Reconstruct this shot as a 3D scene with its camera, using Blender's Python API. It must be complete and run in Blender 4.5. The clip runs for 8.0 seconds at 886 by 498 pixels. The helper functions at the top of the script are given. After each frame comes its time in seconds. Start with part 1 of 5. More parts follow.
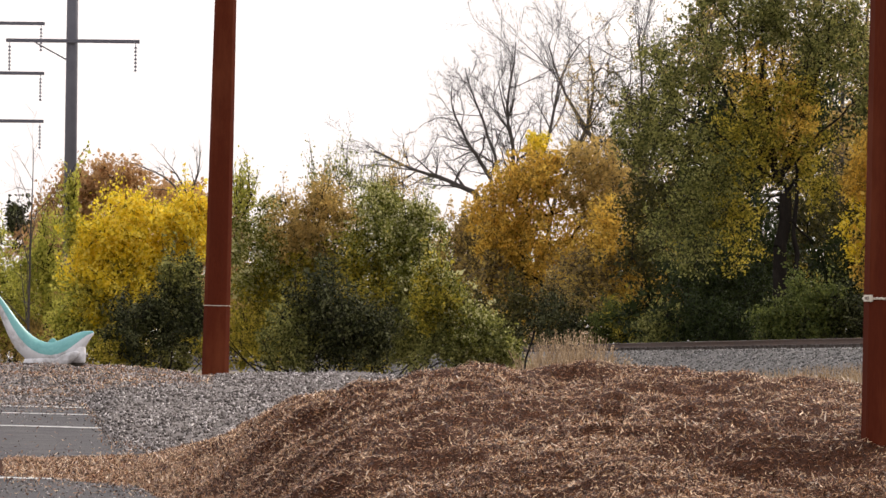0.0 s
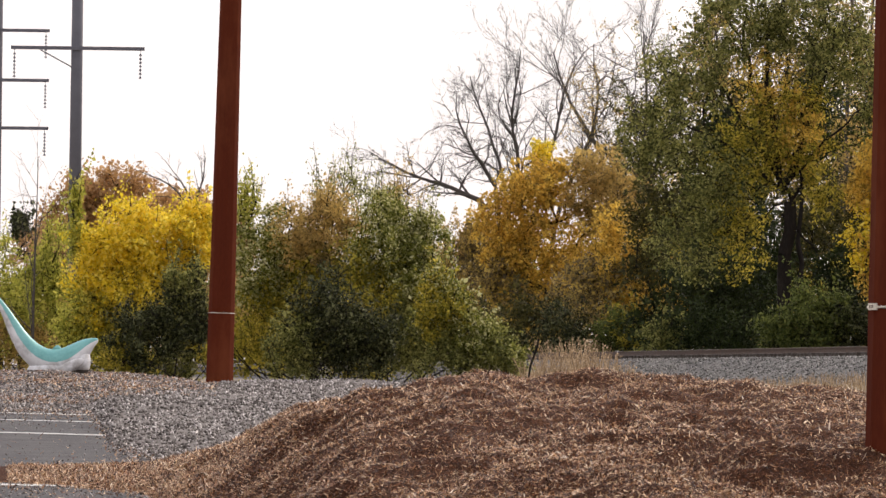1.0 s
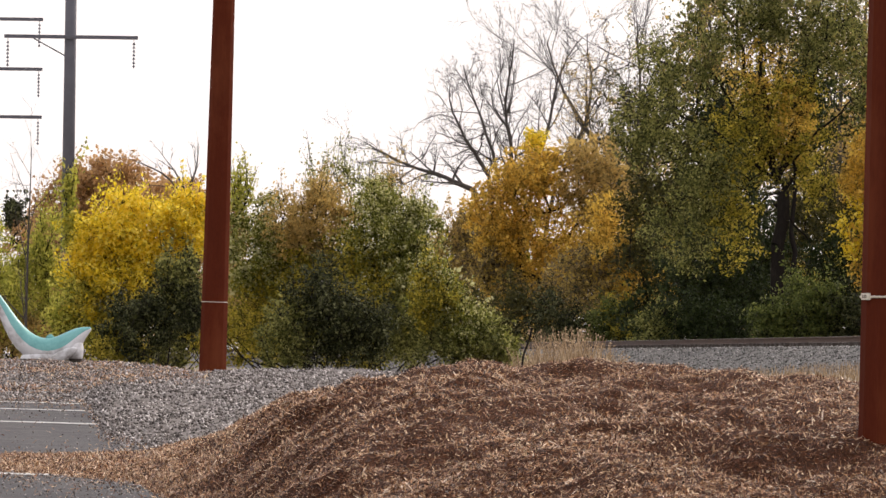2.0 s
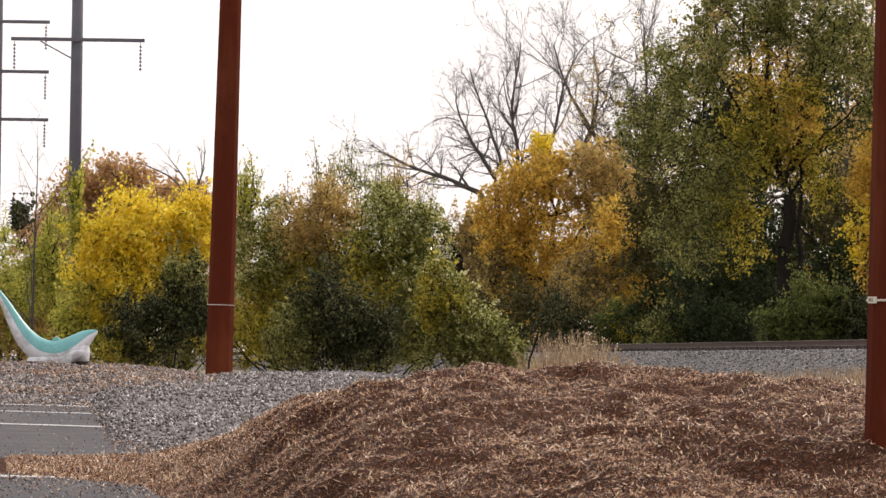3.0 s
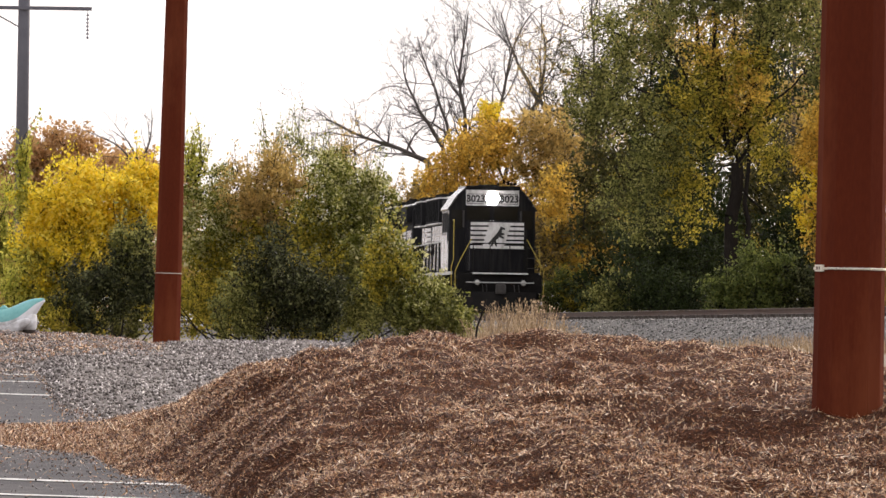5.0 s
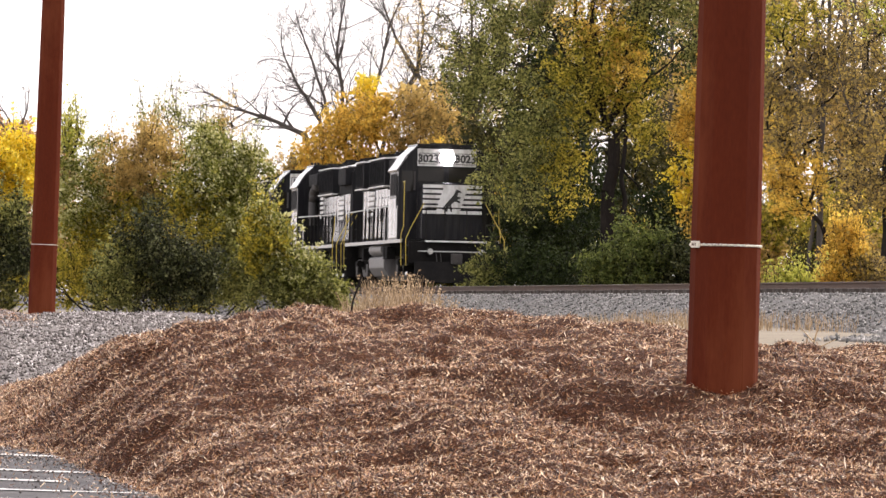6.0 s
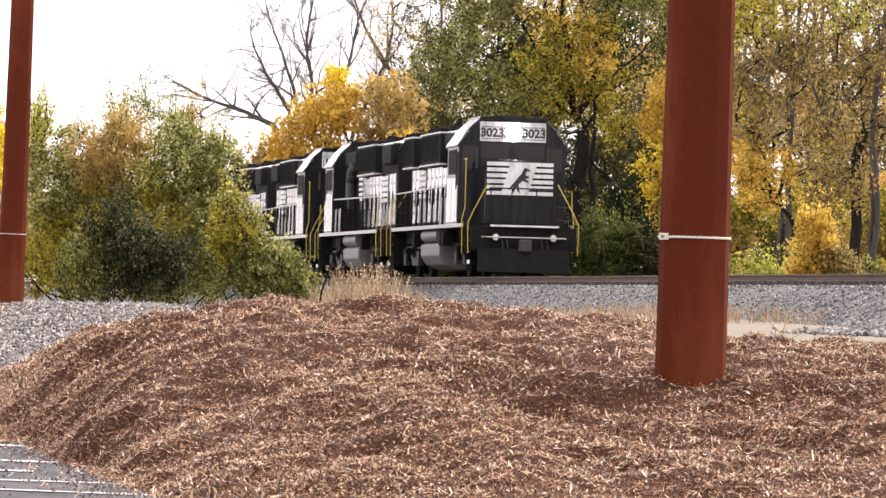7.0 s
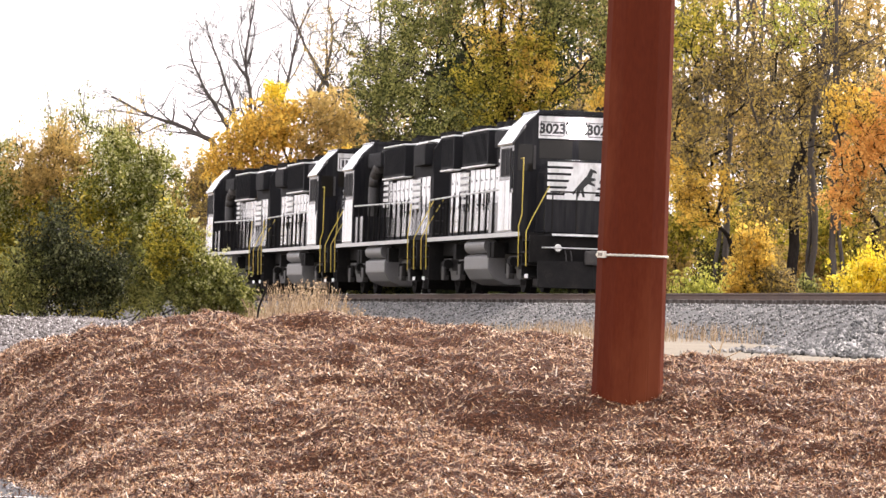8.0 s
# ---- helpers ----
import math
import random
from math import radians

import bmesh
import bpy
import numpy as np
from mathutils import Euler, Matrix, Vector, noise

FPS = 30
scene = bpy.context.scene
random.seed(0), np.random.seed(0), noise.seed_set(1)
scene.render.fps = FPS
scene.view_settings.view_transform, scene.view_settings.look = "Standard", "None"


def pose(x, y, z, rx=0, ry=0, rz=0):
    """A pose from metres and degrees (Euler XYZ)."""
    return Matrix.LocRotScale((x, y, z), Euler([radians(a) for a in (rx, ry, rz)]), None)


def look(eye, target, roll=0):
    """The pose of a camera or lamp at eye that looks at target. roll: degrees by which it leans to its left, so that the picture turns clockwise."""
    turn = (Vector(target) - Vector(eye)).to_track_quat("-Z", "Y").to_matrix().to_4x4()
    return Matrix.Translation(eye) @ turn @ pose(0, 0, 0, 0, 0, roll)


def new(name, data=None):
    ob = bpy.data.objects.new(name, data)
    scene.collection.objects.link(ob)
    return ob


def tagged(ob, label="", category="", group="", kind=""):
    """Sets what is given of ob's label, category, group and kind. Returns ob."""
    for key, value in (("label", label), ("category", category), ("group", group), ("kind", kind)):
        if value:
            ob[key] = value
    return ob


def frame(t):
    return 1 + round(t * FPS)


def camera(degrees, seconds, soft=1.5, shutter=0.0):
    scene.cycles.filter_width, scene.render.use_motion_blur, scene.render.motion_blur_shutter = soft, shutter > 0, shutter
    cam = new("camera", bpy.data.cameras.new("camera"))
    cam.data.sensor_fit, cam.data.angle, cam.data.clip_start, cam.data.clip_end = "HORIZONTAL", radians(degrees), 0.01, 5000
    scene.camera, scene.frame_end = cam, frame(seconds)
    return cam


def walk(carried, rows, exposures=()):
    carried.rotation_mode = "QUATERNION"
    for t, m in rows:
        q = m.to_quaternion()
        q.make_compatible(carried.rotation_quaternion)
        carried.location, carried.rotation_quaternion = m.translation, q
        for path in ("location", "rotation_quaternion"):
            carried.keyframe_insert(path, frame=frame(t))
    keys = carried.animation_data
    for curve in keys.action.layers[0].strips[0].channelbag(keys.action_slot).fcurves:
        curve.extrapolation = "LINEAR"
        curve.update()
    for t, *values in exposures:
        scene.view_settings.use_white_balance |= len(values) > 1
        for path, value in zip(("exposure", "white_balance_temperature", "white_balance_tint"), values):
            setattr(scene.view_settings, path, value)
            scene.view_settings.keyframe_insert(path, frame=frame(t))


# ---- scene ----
# ---- helpers of this scene ----
D2R = math.pi / 180
EYE = (0.0, 0.0, 1.6)


def at(bearing, distance, z=0.0):
    """A place by its bearing (degrees right of +Y) and its distance along Y."""
    return Vector((math.tan(bearing * D2R) * distance, distance, z))


def up(elevation, distance):
    """The height at which a line of that elevation (degrees) from the eye arrives."""
    return EYE[2] + math.tan(elevation * D2R) * distance


def aim(yaw, pitch, roll):
    c = math.cos(pitch * D2R)
    return look(EYE, (100 * math.sin(yaw * D2R) * c, 100 * math.cos(yaw * D2R) * c, EYE[2] + 100 * math.sin(pitch * D2R)), roll)


# ---- camera: stands still, turns by hand after the train ----
cam = camera(9.337, 8.0, soft=1.5)
walk(cam, [(t, aim(yaw, pitch, roll)) for t, yaw, pitch, roll in (
    (0, -0.000, 1.258, 0.65), (0.2, 0.043, 1.295, 0.70), (0.3, -0.031, 1.283, 0.72), (0.5, 0.018, 1.341, 0.77),
    (0.7, -0.031, 1.307, 0.76), (0.8, -0.037, 1.301, 0.76), (1, -0.049, 1.339, 0.74), (1.2, 0.012, 1.301, 0.80),
    (1.3, -0.037, 1.215, 0.83), (1.5, -0.033, 1.309, 0.89), (1.7, 0.006, 1.264, 0.87), (2.8, -0.030, 1.204, 0.72),
    (3, -0.044, 1.258, 0.87), (3.2, 0.012, 1.375, 0.86), (3.5, 0.019, 1.396, 0.84), (3.7, 0.037, 1.326, 0.77),
    (3.8, 0.043, 1.319, 0.74), (4, 0.243, 1.239, 0.67), (4.1, 0.148, 1.138, 0.67), (4.2, 0.225, 0.900, 0.67),
    (5.3, 0.710, 0.941, 1.03), (5.4, 0.803, 0.914, 1.13), (5.5, 0.840, 0.988, 1.23), (5.6, 0.889, 0.896, 1.24),
    (5.7, 1.104, 0.877, 1.24), (5.8, 1.363, 0.914, 1.25), (5.9, 1.597, 0.767, 1.26), (6, 1.827, 0.679, 1.26),
    (6.1, 1.916, 0.607, 1.32), (6.2, 1.947, 0.570, 1.37), (6.3, 1.929, 0.465, 1.43), (6.4, 1.972, 0.404, 1.48),
    (6.5, 1.962, 0.392, 1.54), (6.6, 1.955, 0.514, 1.53), (6.7, 1.935, 0.502, 1.51), (6.8, 1.966, 0.558, 1.50),
    (6.9, 2.042, 0.630, 1.49), (7, 2.159, 0.593, 1.48), (7.1, 2.315, 0.632, 1.49), (7.2, 2.567, 0.651, 1.51),
    (7.3, 2.641, 0.553, 1.53), (7.4, 2.660, 0.639, 1.54), (7.5, 2.635, 0.694, 1.56), (7.6, 2.518, 0.737, 1.61),
    (7.7, 2.518, 0.829, 1.66), (7.8, 2.580, 0.780, 1.71), (7.9, 2.617, 0.731, 1.77), (8, 2.811, 0.790, 1.82),
)], exposures=[(0, -0.1, 6450, 15), (4.2, -0.1, 6450, 15), (5.3, 0.2, 6450, 15), (6, 0.5, 6400, 16), (7, 0.8, 6350, 17), (8, 0.9, 6350, 17)])

# ---- light: thin bright overcast ----
world = bpy.data.worlds.new("sky")
scene.world = world
world.use_nodes = True
wn, wl = world.node_tree.nodes, world.node_tree.links
sky = wn.new("ShaderNodeTexSky")
sky.sky_type, sky.sun_disc = "NISHITA", False
SUN_TURN, SUN_UP = 48.0, 36.0  # bearing and elevation of the veiled sun
sky.sun_elevation, sky.sun_rotation = SUN_UP * D2R, SUN_TURN * D2R
sky.air_density, sky.dust_density, sky.ozone_density = 1.0, 4.0, 1.0
veil = wn.new("ShaderNodeMix")
veil.data_type = "RGBA"
veil.inputs[0].default_value = 0.75  # share of even cloud over the clear sky
veil.inputs[7].default_value = (9.7, 9.25, 8.95, 1)
wl.new(sky.outputs[0], veil.inputs[6])
wl.new(veil.outputs[2], wn["Background"].inputs[0])
wn["Background"].inputs[1].default_value = 0.15
sun = new("sun", bpy.data.lights.new("sun", "SUN"))
sun.data.energy, sun.data.angle, sun.data.color = 2.4, 8 * D2R, (1.0, 0.90, 0.74)
sun.matrix_world = look(at(SUN_TURN, 1, 0) * 0 + Vector((math.sin(SUN_TURN * D2R), math.cos(SUN_TURN * D2R), math.tan(SUN_UP * D2R))), (0, 0, 0))


# ---- materials ----
def ramp_into(nt, source, stops):
    r = nt.nodes.new("ShaderNodeValToRGB")
    el = r.color_ramp.elements
    while len(el) < len(stops):
        el.new(0.5)
    for e, (p, c) in zip(el, stops):
        e.position, e.color = p, (*c, 1)
    nt.links.new(source, r.inputs[0])
    return r.outputs[0]


def noise_out(nt, scale, detail=4.0, rough=0.6, stretch=None):
    n = nt.nodes.new("ShaderNodeTexNoise")
    n.inputs["Scale"].default_value, n.inputs["Detail"].default_value, n.inputs["Roughness"].default_value = scale, detail, rough
    co = nt.nodes.new("ShaderNodeTexCoord")
    if stretch:
        mp = nt.nodes.new("ShaderNodeMapping")
        mp.inputs["Scale"].default_value = stretch
        nt.links.new(co.outputs["Object"], mp.inputs[0])
        nt.links.new(mp.outputs[0], n.inputs[0])
    else:
        nt.links.new(co.outputs["Object"], n.inputs[0])
    return n.outputs[0]


def blend(nt, a, b, fac, mode="MIX"):
    m = nt.nodes.new("ShaderNodeMix")
    m.data_type, m.blend_type = "RGBA", mode
    for sock, v in ((m.inputs[0], fac), (m.inputs[6], a), (m.inputs[7], b)):
        if isinstance(v, (int, float)):
            sock.default_value = v
        elif isinstance(v, tuple):
            sock.default_value = (*v, 1)
        else:
            nt.links.new(v, sock)
    return m.outputs[2]


def mat(name, stops, rough=0.7, scale=8.0, fine=60.0, metal=0.0, bump=0.2, island=0.0, stretch=None, grime=None, coat=0.0, spec=0.5, emit=None):
    """A surface: colour from coarse noise, broken by fine noise, with relief and uneven gloss. island: share of the colour told piece by piece."""
    m = bpy.data.materials.new(name)
    m.use_nodes = True
    nt = m.node_tree
    b = nt.nodes["Principled BSDF"]
    coarse, small = noise_out(nt, scale, stretch=stretch), noise_out(nt, fine, stretch=stretch)
    src = blend(nt, coarse, small, 0.4)
    if island:
        geo = nt.nodes.new("ShaderNodeNewGeometry")
        src = blend(nt, src, geo.outputs["Random Per Island"], island)
    col = ramp_into(nt, src, stops)
    if grime:
        g = ramp_into(nt, noise_out(nt, grime[1], 6.0, 0.65, grime[2] if len(grime) > 2 else None), [(0.48, (0, 0, 0)), (0.72, (1, 1, 1))])
        col = blend(nt, col, grime[0], g)
    nt.links.new(col, b.inputs["Base Color"])
    rr = nt.nodes.new("ShaderNodeMapRange")
    rr.inputs[3].default_value, rr.inputs[4].default_value = max(0.02, rough - 0.12), min(1.0, rough + 0.12)
    nt.links.new(coarse, rr.inputs[0])
    nt.links.new(rr.outputs[0], b.inputs["Roughness"])
    b.inputs["Metallic"].default_value = metal
    b.inputs["Coat Weight"].default_value, b.inputs["Coat Roughness"].default_value = coat, 0.15
    b.inputs["Specular IOR Level"].default_value = spec
    if bump:
        bp = nt.nodes.new("ShaderNodeBump")
        bp.inputs["Strength"].default_value, bp.inputs["Distance"].default_value = bump, 0.02
        nt.links.new(small, bp.inputs["Height"])
        nt.links.new(bp.outputs[0], b.inputs["Normal"])
    if emit:
        b.inputs["Emission Color"].default_value, b.inputs["Emission Strength"].default_value = (*emit[0], 1), emit[1]
    return m


def leaf_mat(name, stops, through_light=0.35, patch=1.2, gloss=0.55):
    """Leaves: each leaf its own colour, in drifts of a metre or two, with light passing through."""
    m = bpy.data.materials.new(name)
    m.use_nodes = True
    nt = m.node_tree
    b, out = nt.nodes["Principled BSDF"], nt.nodes["Material Output"]
    geo = nt.nodes.new("ShaderNodeNewGeometry")
    src = blend(nt, noise_out(nt, patch, 3.0), geo.outputs["Random Per Island"], 0.6)
    col = ramp_into(nt, src, stops)
    nt.links.new(col, b.inputs["Base Color"])
    b.inputs["Roughness"].default_value, b.inputs["Specular IOR Level"].default_value = gloss, 0.15
    tr = nt.nodes.new("ShaderNodeBsdfTranslucent")
    nt.links.new(col, tr.inputs[0])
    mx = nt.nodes.new("ShaderNodeMixShader")
    mx.inputs[0].default_value = through_light
    nt.links.new(b.outputs[0], mx.inputs[1])
    nt.links.new(tr.outputs[0], mx.inputs[2])
    nt.links.new(mx.outputs[0], out.inputs[0])
    return m


def ev(*cols, lo=0.25, hi=0.75):
    """Stops spread evenly over the used part of a noise."""
    return [(lo + (hi - lo) * i / (len(cols) - 1), c) for i, c in enumerate(cols)]


# bark under the chips, darkened so the gaps carry their shadow in colour
M_MULCH = mat("mulch_with_gap_shade", ev((0.016, 0.006, 0.003), (0.058, 0.021, 0.009), (0.18, 0.072, 0.031), lo=0.36, hi=0.66), 0.95, 28, 90, bump=1.0, spec=0.15)
M_CHIP = mat("wood_chip", ev((0.020, 0.007, 0.003), (0.065, 0.022, 0.009), (0.16, 0.058, 0.021), (0.30, 0.125, 0.045), (0.49, 0.245, 0.095), (0.92, 0.69, 0.43), lo=0.18, hi=0.82), 0.5, 0.35, 40, island=0.68, bump=0.2)
# pale split wood; its near-white end paints the chips' sunlit glints
M_PALECHIP = mat("pale_wood_and_glints", ev((0.42, 0.25, 0.13), (0.7, 0.5, 0.3), (0.95, 0.82, 0.64), lo=0.15, hi=0.8), 0.45, 2, 40, island=0.7, bump=0.2)
M_GRAVEL = mat("gravel_bed", ev((0.07, 0.06, 0.054), (0.14, 0.122, 0.113), (0.22, 0.2, 0.188)), 0.9, 1.5, 25, bump=0.7)
M_STONE = mat("gravel_stone", ev((0.045, 0.037, 0.033), (0.12, 0.102, 0.094), (0.22, 0.195, 0.183), (0.66, 0.62, 0.60), lo=0.15, hi=0.88), 0.7, 3, 50, island=0.75)
M_BALLAST = mat("ballast_bed", ev((0.05, 0.048, 0.045), (0.11, 0.105, 0.10), (0.17, 0.16, 0.15)), 0.9, 2, 25, bump=0.7)
M_BSTONE = mat("ballast_stone", ev((0.06, 0.06, 0.058), (0.13, 0.127, 0.12), (0.23, 0.22, 0.21), (0.45, 0.43, 0.41), lo=0.15, hi=0.9), 0.75, 3, 50, island=0.75)
M_ASPHALT = mat("old_asphalt", ev((0.038, 0.038, 0.042), (0.078, 0.075, 0.078), (0.13, 0.122, 0.12), lo=0.32, hi=0.68), 0.9, 1.6, 45, bump=0.4, spec=0.25)
M_LINE = mat("worn_line_paint", ev((0.35, 0.35, 0.34), (0.75, 0.75, 0.73)), 0.7, 1.5, 30)
M_DIRT = mat("dry_ground", ev((0.11, 0.088, 0.058), (0.2, 0.165, 0.115), (0.29, 0.245, 0.185)), 0.95, 0.4, 8, bump=0.5)
M_CORTEN = mat("weathering_steel", ev((0.06, 0.0125, 0.006), (0.09, 0.0185, 0.008), (0.122, 0.03, 0.012)), 0.88, 0.9, 40, bump=0.04, stretch=(1, 1, 0.25), grime=((0.15, 0.042, 0.018), 1.2, (1, 1, 0.3)), spec=0.05)
M_GALV = mat("galvanized_steel", ev((0.09, 0.09, 0.11), (0.16, 0.16, 0.185)), 0.65, 2, 30, metal=0.3, bump=0.05)
M_TAG = mat("band_tag", ev((0.6, 0.57, 0.45), (0.8, 0.77, 0.66)), 0.6, 20, 90)
M_BARK = mat("dark_bark", ev((0.008, 0.007, 0.006), (0.018, 0.015, 0.013), (0.04, 0.033, 0.028)), 0.95, 3, 20, bump=0.8, spec=0.1, stretch=(1, 1, 0.3))
M_GREYBARK = mat("grey_bark", ev((0.035, 0.03, 0.027), (0.075, 0.064, 0.056), (0.12, 0.105, 0.092)), 0.95, 3, 20, bump=0.6, stretch=(1, 1, 0.3))
M_RAIL = mat("rusty_rail", ev((0.05, 0.03, 0.022), (0.09, 0.055, 0.04), (0.13, 0.085, 0.062)), 0.8, 2, 30, bump=0.1)
M_RAILTOP = mat("polished_railhead", ev((0.3, 0.28, 0.27), (0.45, 0.43, 0.41)), 0.35, 1, 30, metal=0.9, bump=0.0)
M_TIE = mat("creosoted_tie", ev((0.03, 0.024, 0.02), (0.08, 0.062, 0.05)), 0.95, 3, 25, stretch=(0.3, 1, 1))
M_STRAW = mat("dry_grass", ev((0.22, 0.14, 0.07), (0.38, 0.26, 0.14), (0.56, 0.42, 0.26)), 0.8, 1.5, 20, island=0.5, bump=0.0)
# leaves
L_YELLOW = leaf_mat("yellow_leaves", ev((0.55, 0.45, 0.04), (0.85, 0.66, 0.04), (0.95, 0.74, 0.06), (0.96, 0.84, 0.18)), 0.6)
L_GOLD = leaf_mat("golden_leaves", ev((0.34, 0.24, 0.06), (0.62, 0.41, 0.075), (0.82, 0.55, 0.09), (0.9, 0.67, 0.15)), 0.56)
L_OLIVE = leaf_mat("olive_yellow_leaves", ev((0.12, 0.118, 0.02), (0.28, 0.255, 0.036), (0.48, 0.40, 0.05), (0.68, 0.55, 0.09)), 0.52)
L_GREEN = leaf_mat("dull_green_leaves", ev((0.062, 0.07, 0.02), (0.15, 0.158, 0.045), (0.26, 0.265, 0.075), (0.42, 0.40, 0.13)), 0.5)
L_WILLOW = leaf_mat("grey_green_leaves", ev((0.085, 0.098, 0.018), (0.215, 0.225, 0.045), (0.38, 0.38, 0.095), (0.72, 0.69, 0.38)), 0.5)
# dark evergreen, lowered further: the backlit bush's shade is in the colour
L_DARK = leaf_mat("dark_green_shaded_leaves", ev((0.011, 0.014, 0.005), (0.024, 0.029, 0.009), (0.05, 0.056, 0.016), (0.17, 0.175, 0.08)), 0.25)
L_KHAKI = leaf_mat("brownish_yellow_leaves", ev((0.13, 0.105, 0.06), (0.24, 0.185, 0.09), (0.38, 0.285, 0.10), (0.62, 0.46, 0.11)), 0.45)
# green darkened so the shade beneath the big tree is in the leaf colour
L_SHADE = leaf_mat("shade_deepened_green_leaves", ev((0.012, 0.02, 0.006), (0.028, 0.042, 0.011), (0.055, 0.07, 0.02)), 0.25)
# brown-green, dimmed in colour for the shade inside the woods
L_DUSK = leaf_mat("shade_brown_green_leaves", ev((0.03, 0.032, 0.01), (0.07, 0.066, 0.018), (0.14, 0.12, 0.03)), 0.3)
L_BRIGHT = leaf_mat("bright_green_leaves", ev((0.05, 0.068, 0.018), (0.115, 0.14, 0.034), (0.21, 0.23, 0.06)), 0.42)
# rust brown of the far trees, with distance haze paled into the colour
L_RUST = leaf_mat("hazed_rust_brown_leaves", ev((0.40, 0.25, 0.125), (0.53, 0.33, 0.155), (0.63, 0.41, 0.18)), 0.62)
L_TAN = leaf_mat("tan_orange_leaves", ev((0.32, 0.24, 0.09), (0.52, 0.375, 0.13), (0.68, 0.49, 0.17)), 0.62)
L_ORANGE = leaf_mat("orange_leaves", ev((0.62, 0.32, 0.09), (0.80, 0.44, 0.12), (0.88, 0.56, 0.18)), 0.5)
L_LIME = leaf_mat("lime_yellow_leaves", ev((0.26, 0.28, 0.05), (0.5, 0.5, 0.09), (0.7, 0.64, 0.14)), 0.5)


# ---- mesh helpers ----
def part(name, bm, material, parent=None, label="", smooth=False):
    """Links a bmesh as ONE mesh object under a thing or a part."""
    me = bpy.data.meshes.new(name)
    bm.to_mesh(me)
    bm.free()
    return part_of(name, me, material, parent, label, smooth)


def part_of(name, me, material, parent=None, label="", smooth=False):
    if not me.materials:
        me.materials.append(material)
    if smooth:
        me.polygons.foreach_set("use_smooth", [True] * len(me.polygons))
    ob = new(name, me)
    ob.parent = parent
    if label:
        ob["label"] = label
    return ob


def raw(name, verts, faces):
    """A mesh from arrays; faces all of one size."""
    v, f = np.asarray(verts, np.float32), np.asarray(faces, np.int32)
    me = bpy.data.meshes.new(name)
    me.vertices.add(len(v))
    me.vertices.foreach_set("co", v.ravel())
    me.loops.add(f.size)
    me.loops.foreach_set("vertex_index", f.ravel())
    me.polygons.add(len(f))
    me.polygons.foreach_set("loop_start", np.arange(len(f), dtype=np.int32) * f.shape[1])
    me.update(calc_edges=True)
    return me


def box(bm, x0, x1, y0, y1, z0, z1, bevel=0.0):
    r = bmesh.ops.create_cube(bm, size=1, matrix=Matrix.Translation(((x0 + x1) / 2, (y0 + y1) / 2, (z0 + z1) / 2)) @ Matrix.Diagonal((abs(x1 - x0), abs(y1 - y0), abs(z1 - z0), 1)))
    if bevel:
        es = {e for v in r["verts"] for e in v.link_edges}
        bmesh.ops.bevel(bm, geom=list(es), offset=bevel, segments=2, affect="EDGES", profile=0.7)
    return bm


def cyl(bm, p, q, r, r2=None, n=12, caps=True):
    p, q = Vector(p), Vector(q)
    d = q - p
    m = Matrix.Translation((p + q) / 2) @ d.to_track_quat("Z", "Y").to_matrix().to_4x4()
    bmesh.ops.create_cone(bm, cap_ends=caps, segments=n, radius1=r, radius2=r if r2 is None else r2, depth=d.length, matrix=m)
    return bm


def pipe(bm, pts, r, n=6):
    for a, b in zip(pts, pts[1:]):
        cyl(bm, a, b, r, n=n)
    return bm


def prism(bm, outline, x0, x1, bevel=0.0):
    """An outline in y, z drawn out from x0 to x1."""
    a = [bm.verts.new((x0, y, z)) for y, z in outline]
    b = [bm.verts.new((x1, y, z)) for y, z in outline]
    n = len(outline)
    fs = [bm.faces.new(a), bm.faces.new(b[::-1])]
    fs += [bm.faces.new((a[i], b[i], b[(i + 1) % n], a[(i + 1) % n])) for i in range(n)]
    bmesh.ops.recalc_face_normals(bm, faces=fs)
    if bevel:
        es = {e for f in fs for e in f.edges}
        bmesh.ops.bevel(bm, geom=list(es), offset=bevel, segments=2, affect="EDGES", profile=0.7)
    return bm


def thing(name, label, category, m=None, group="", kind=""):
    ob = new(name)
    ob.empty_display_size = 0.2
    if m is not None:
        ob.matrix_world = m
    return tagged(ob, label, category, group, kind)


# ---- land ----
def smooth(e0, e1, x):
    t = np.clip((np.asarray(x, float) - e0) / (e1 - e0), 0, 1)
    return t * t * (3 - 2 * t)


def lumps(x, y, scale, seed, octaves=3):
    """Smooth pseudo-random relief, about -1 to 1, from turned sine waves."""
    r = np.random.RandomState(seed)
    out = np.zeros(np.broadcast(x, y).shape)
    amp, tot = 1.0, 0.0
    for o in range(octaves):
        for k in range(4):
            a, ph = r.uniform(0, math.pi), r.uniform(0, 6.28)
            f = 2 * math.pi / (scale / 2 ** o) * r.uniform(0.7, 1.4)
            out += amp * np.sin(f * (x * math.cos(a) + y * math.sin(a)) + ph + 1.3 * np.sin(0.5 * f * (y * math.cos(a) - x * math.sin(a)) + ph))
        tot += amp * 2
        amp *= 0.55
    return out / tot


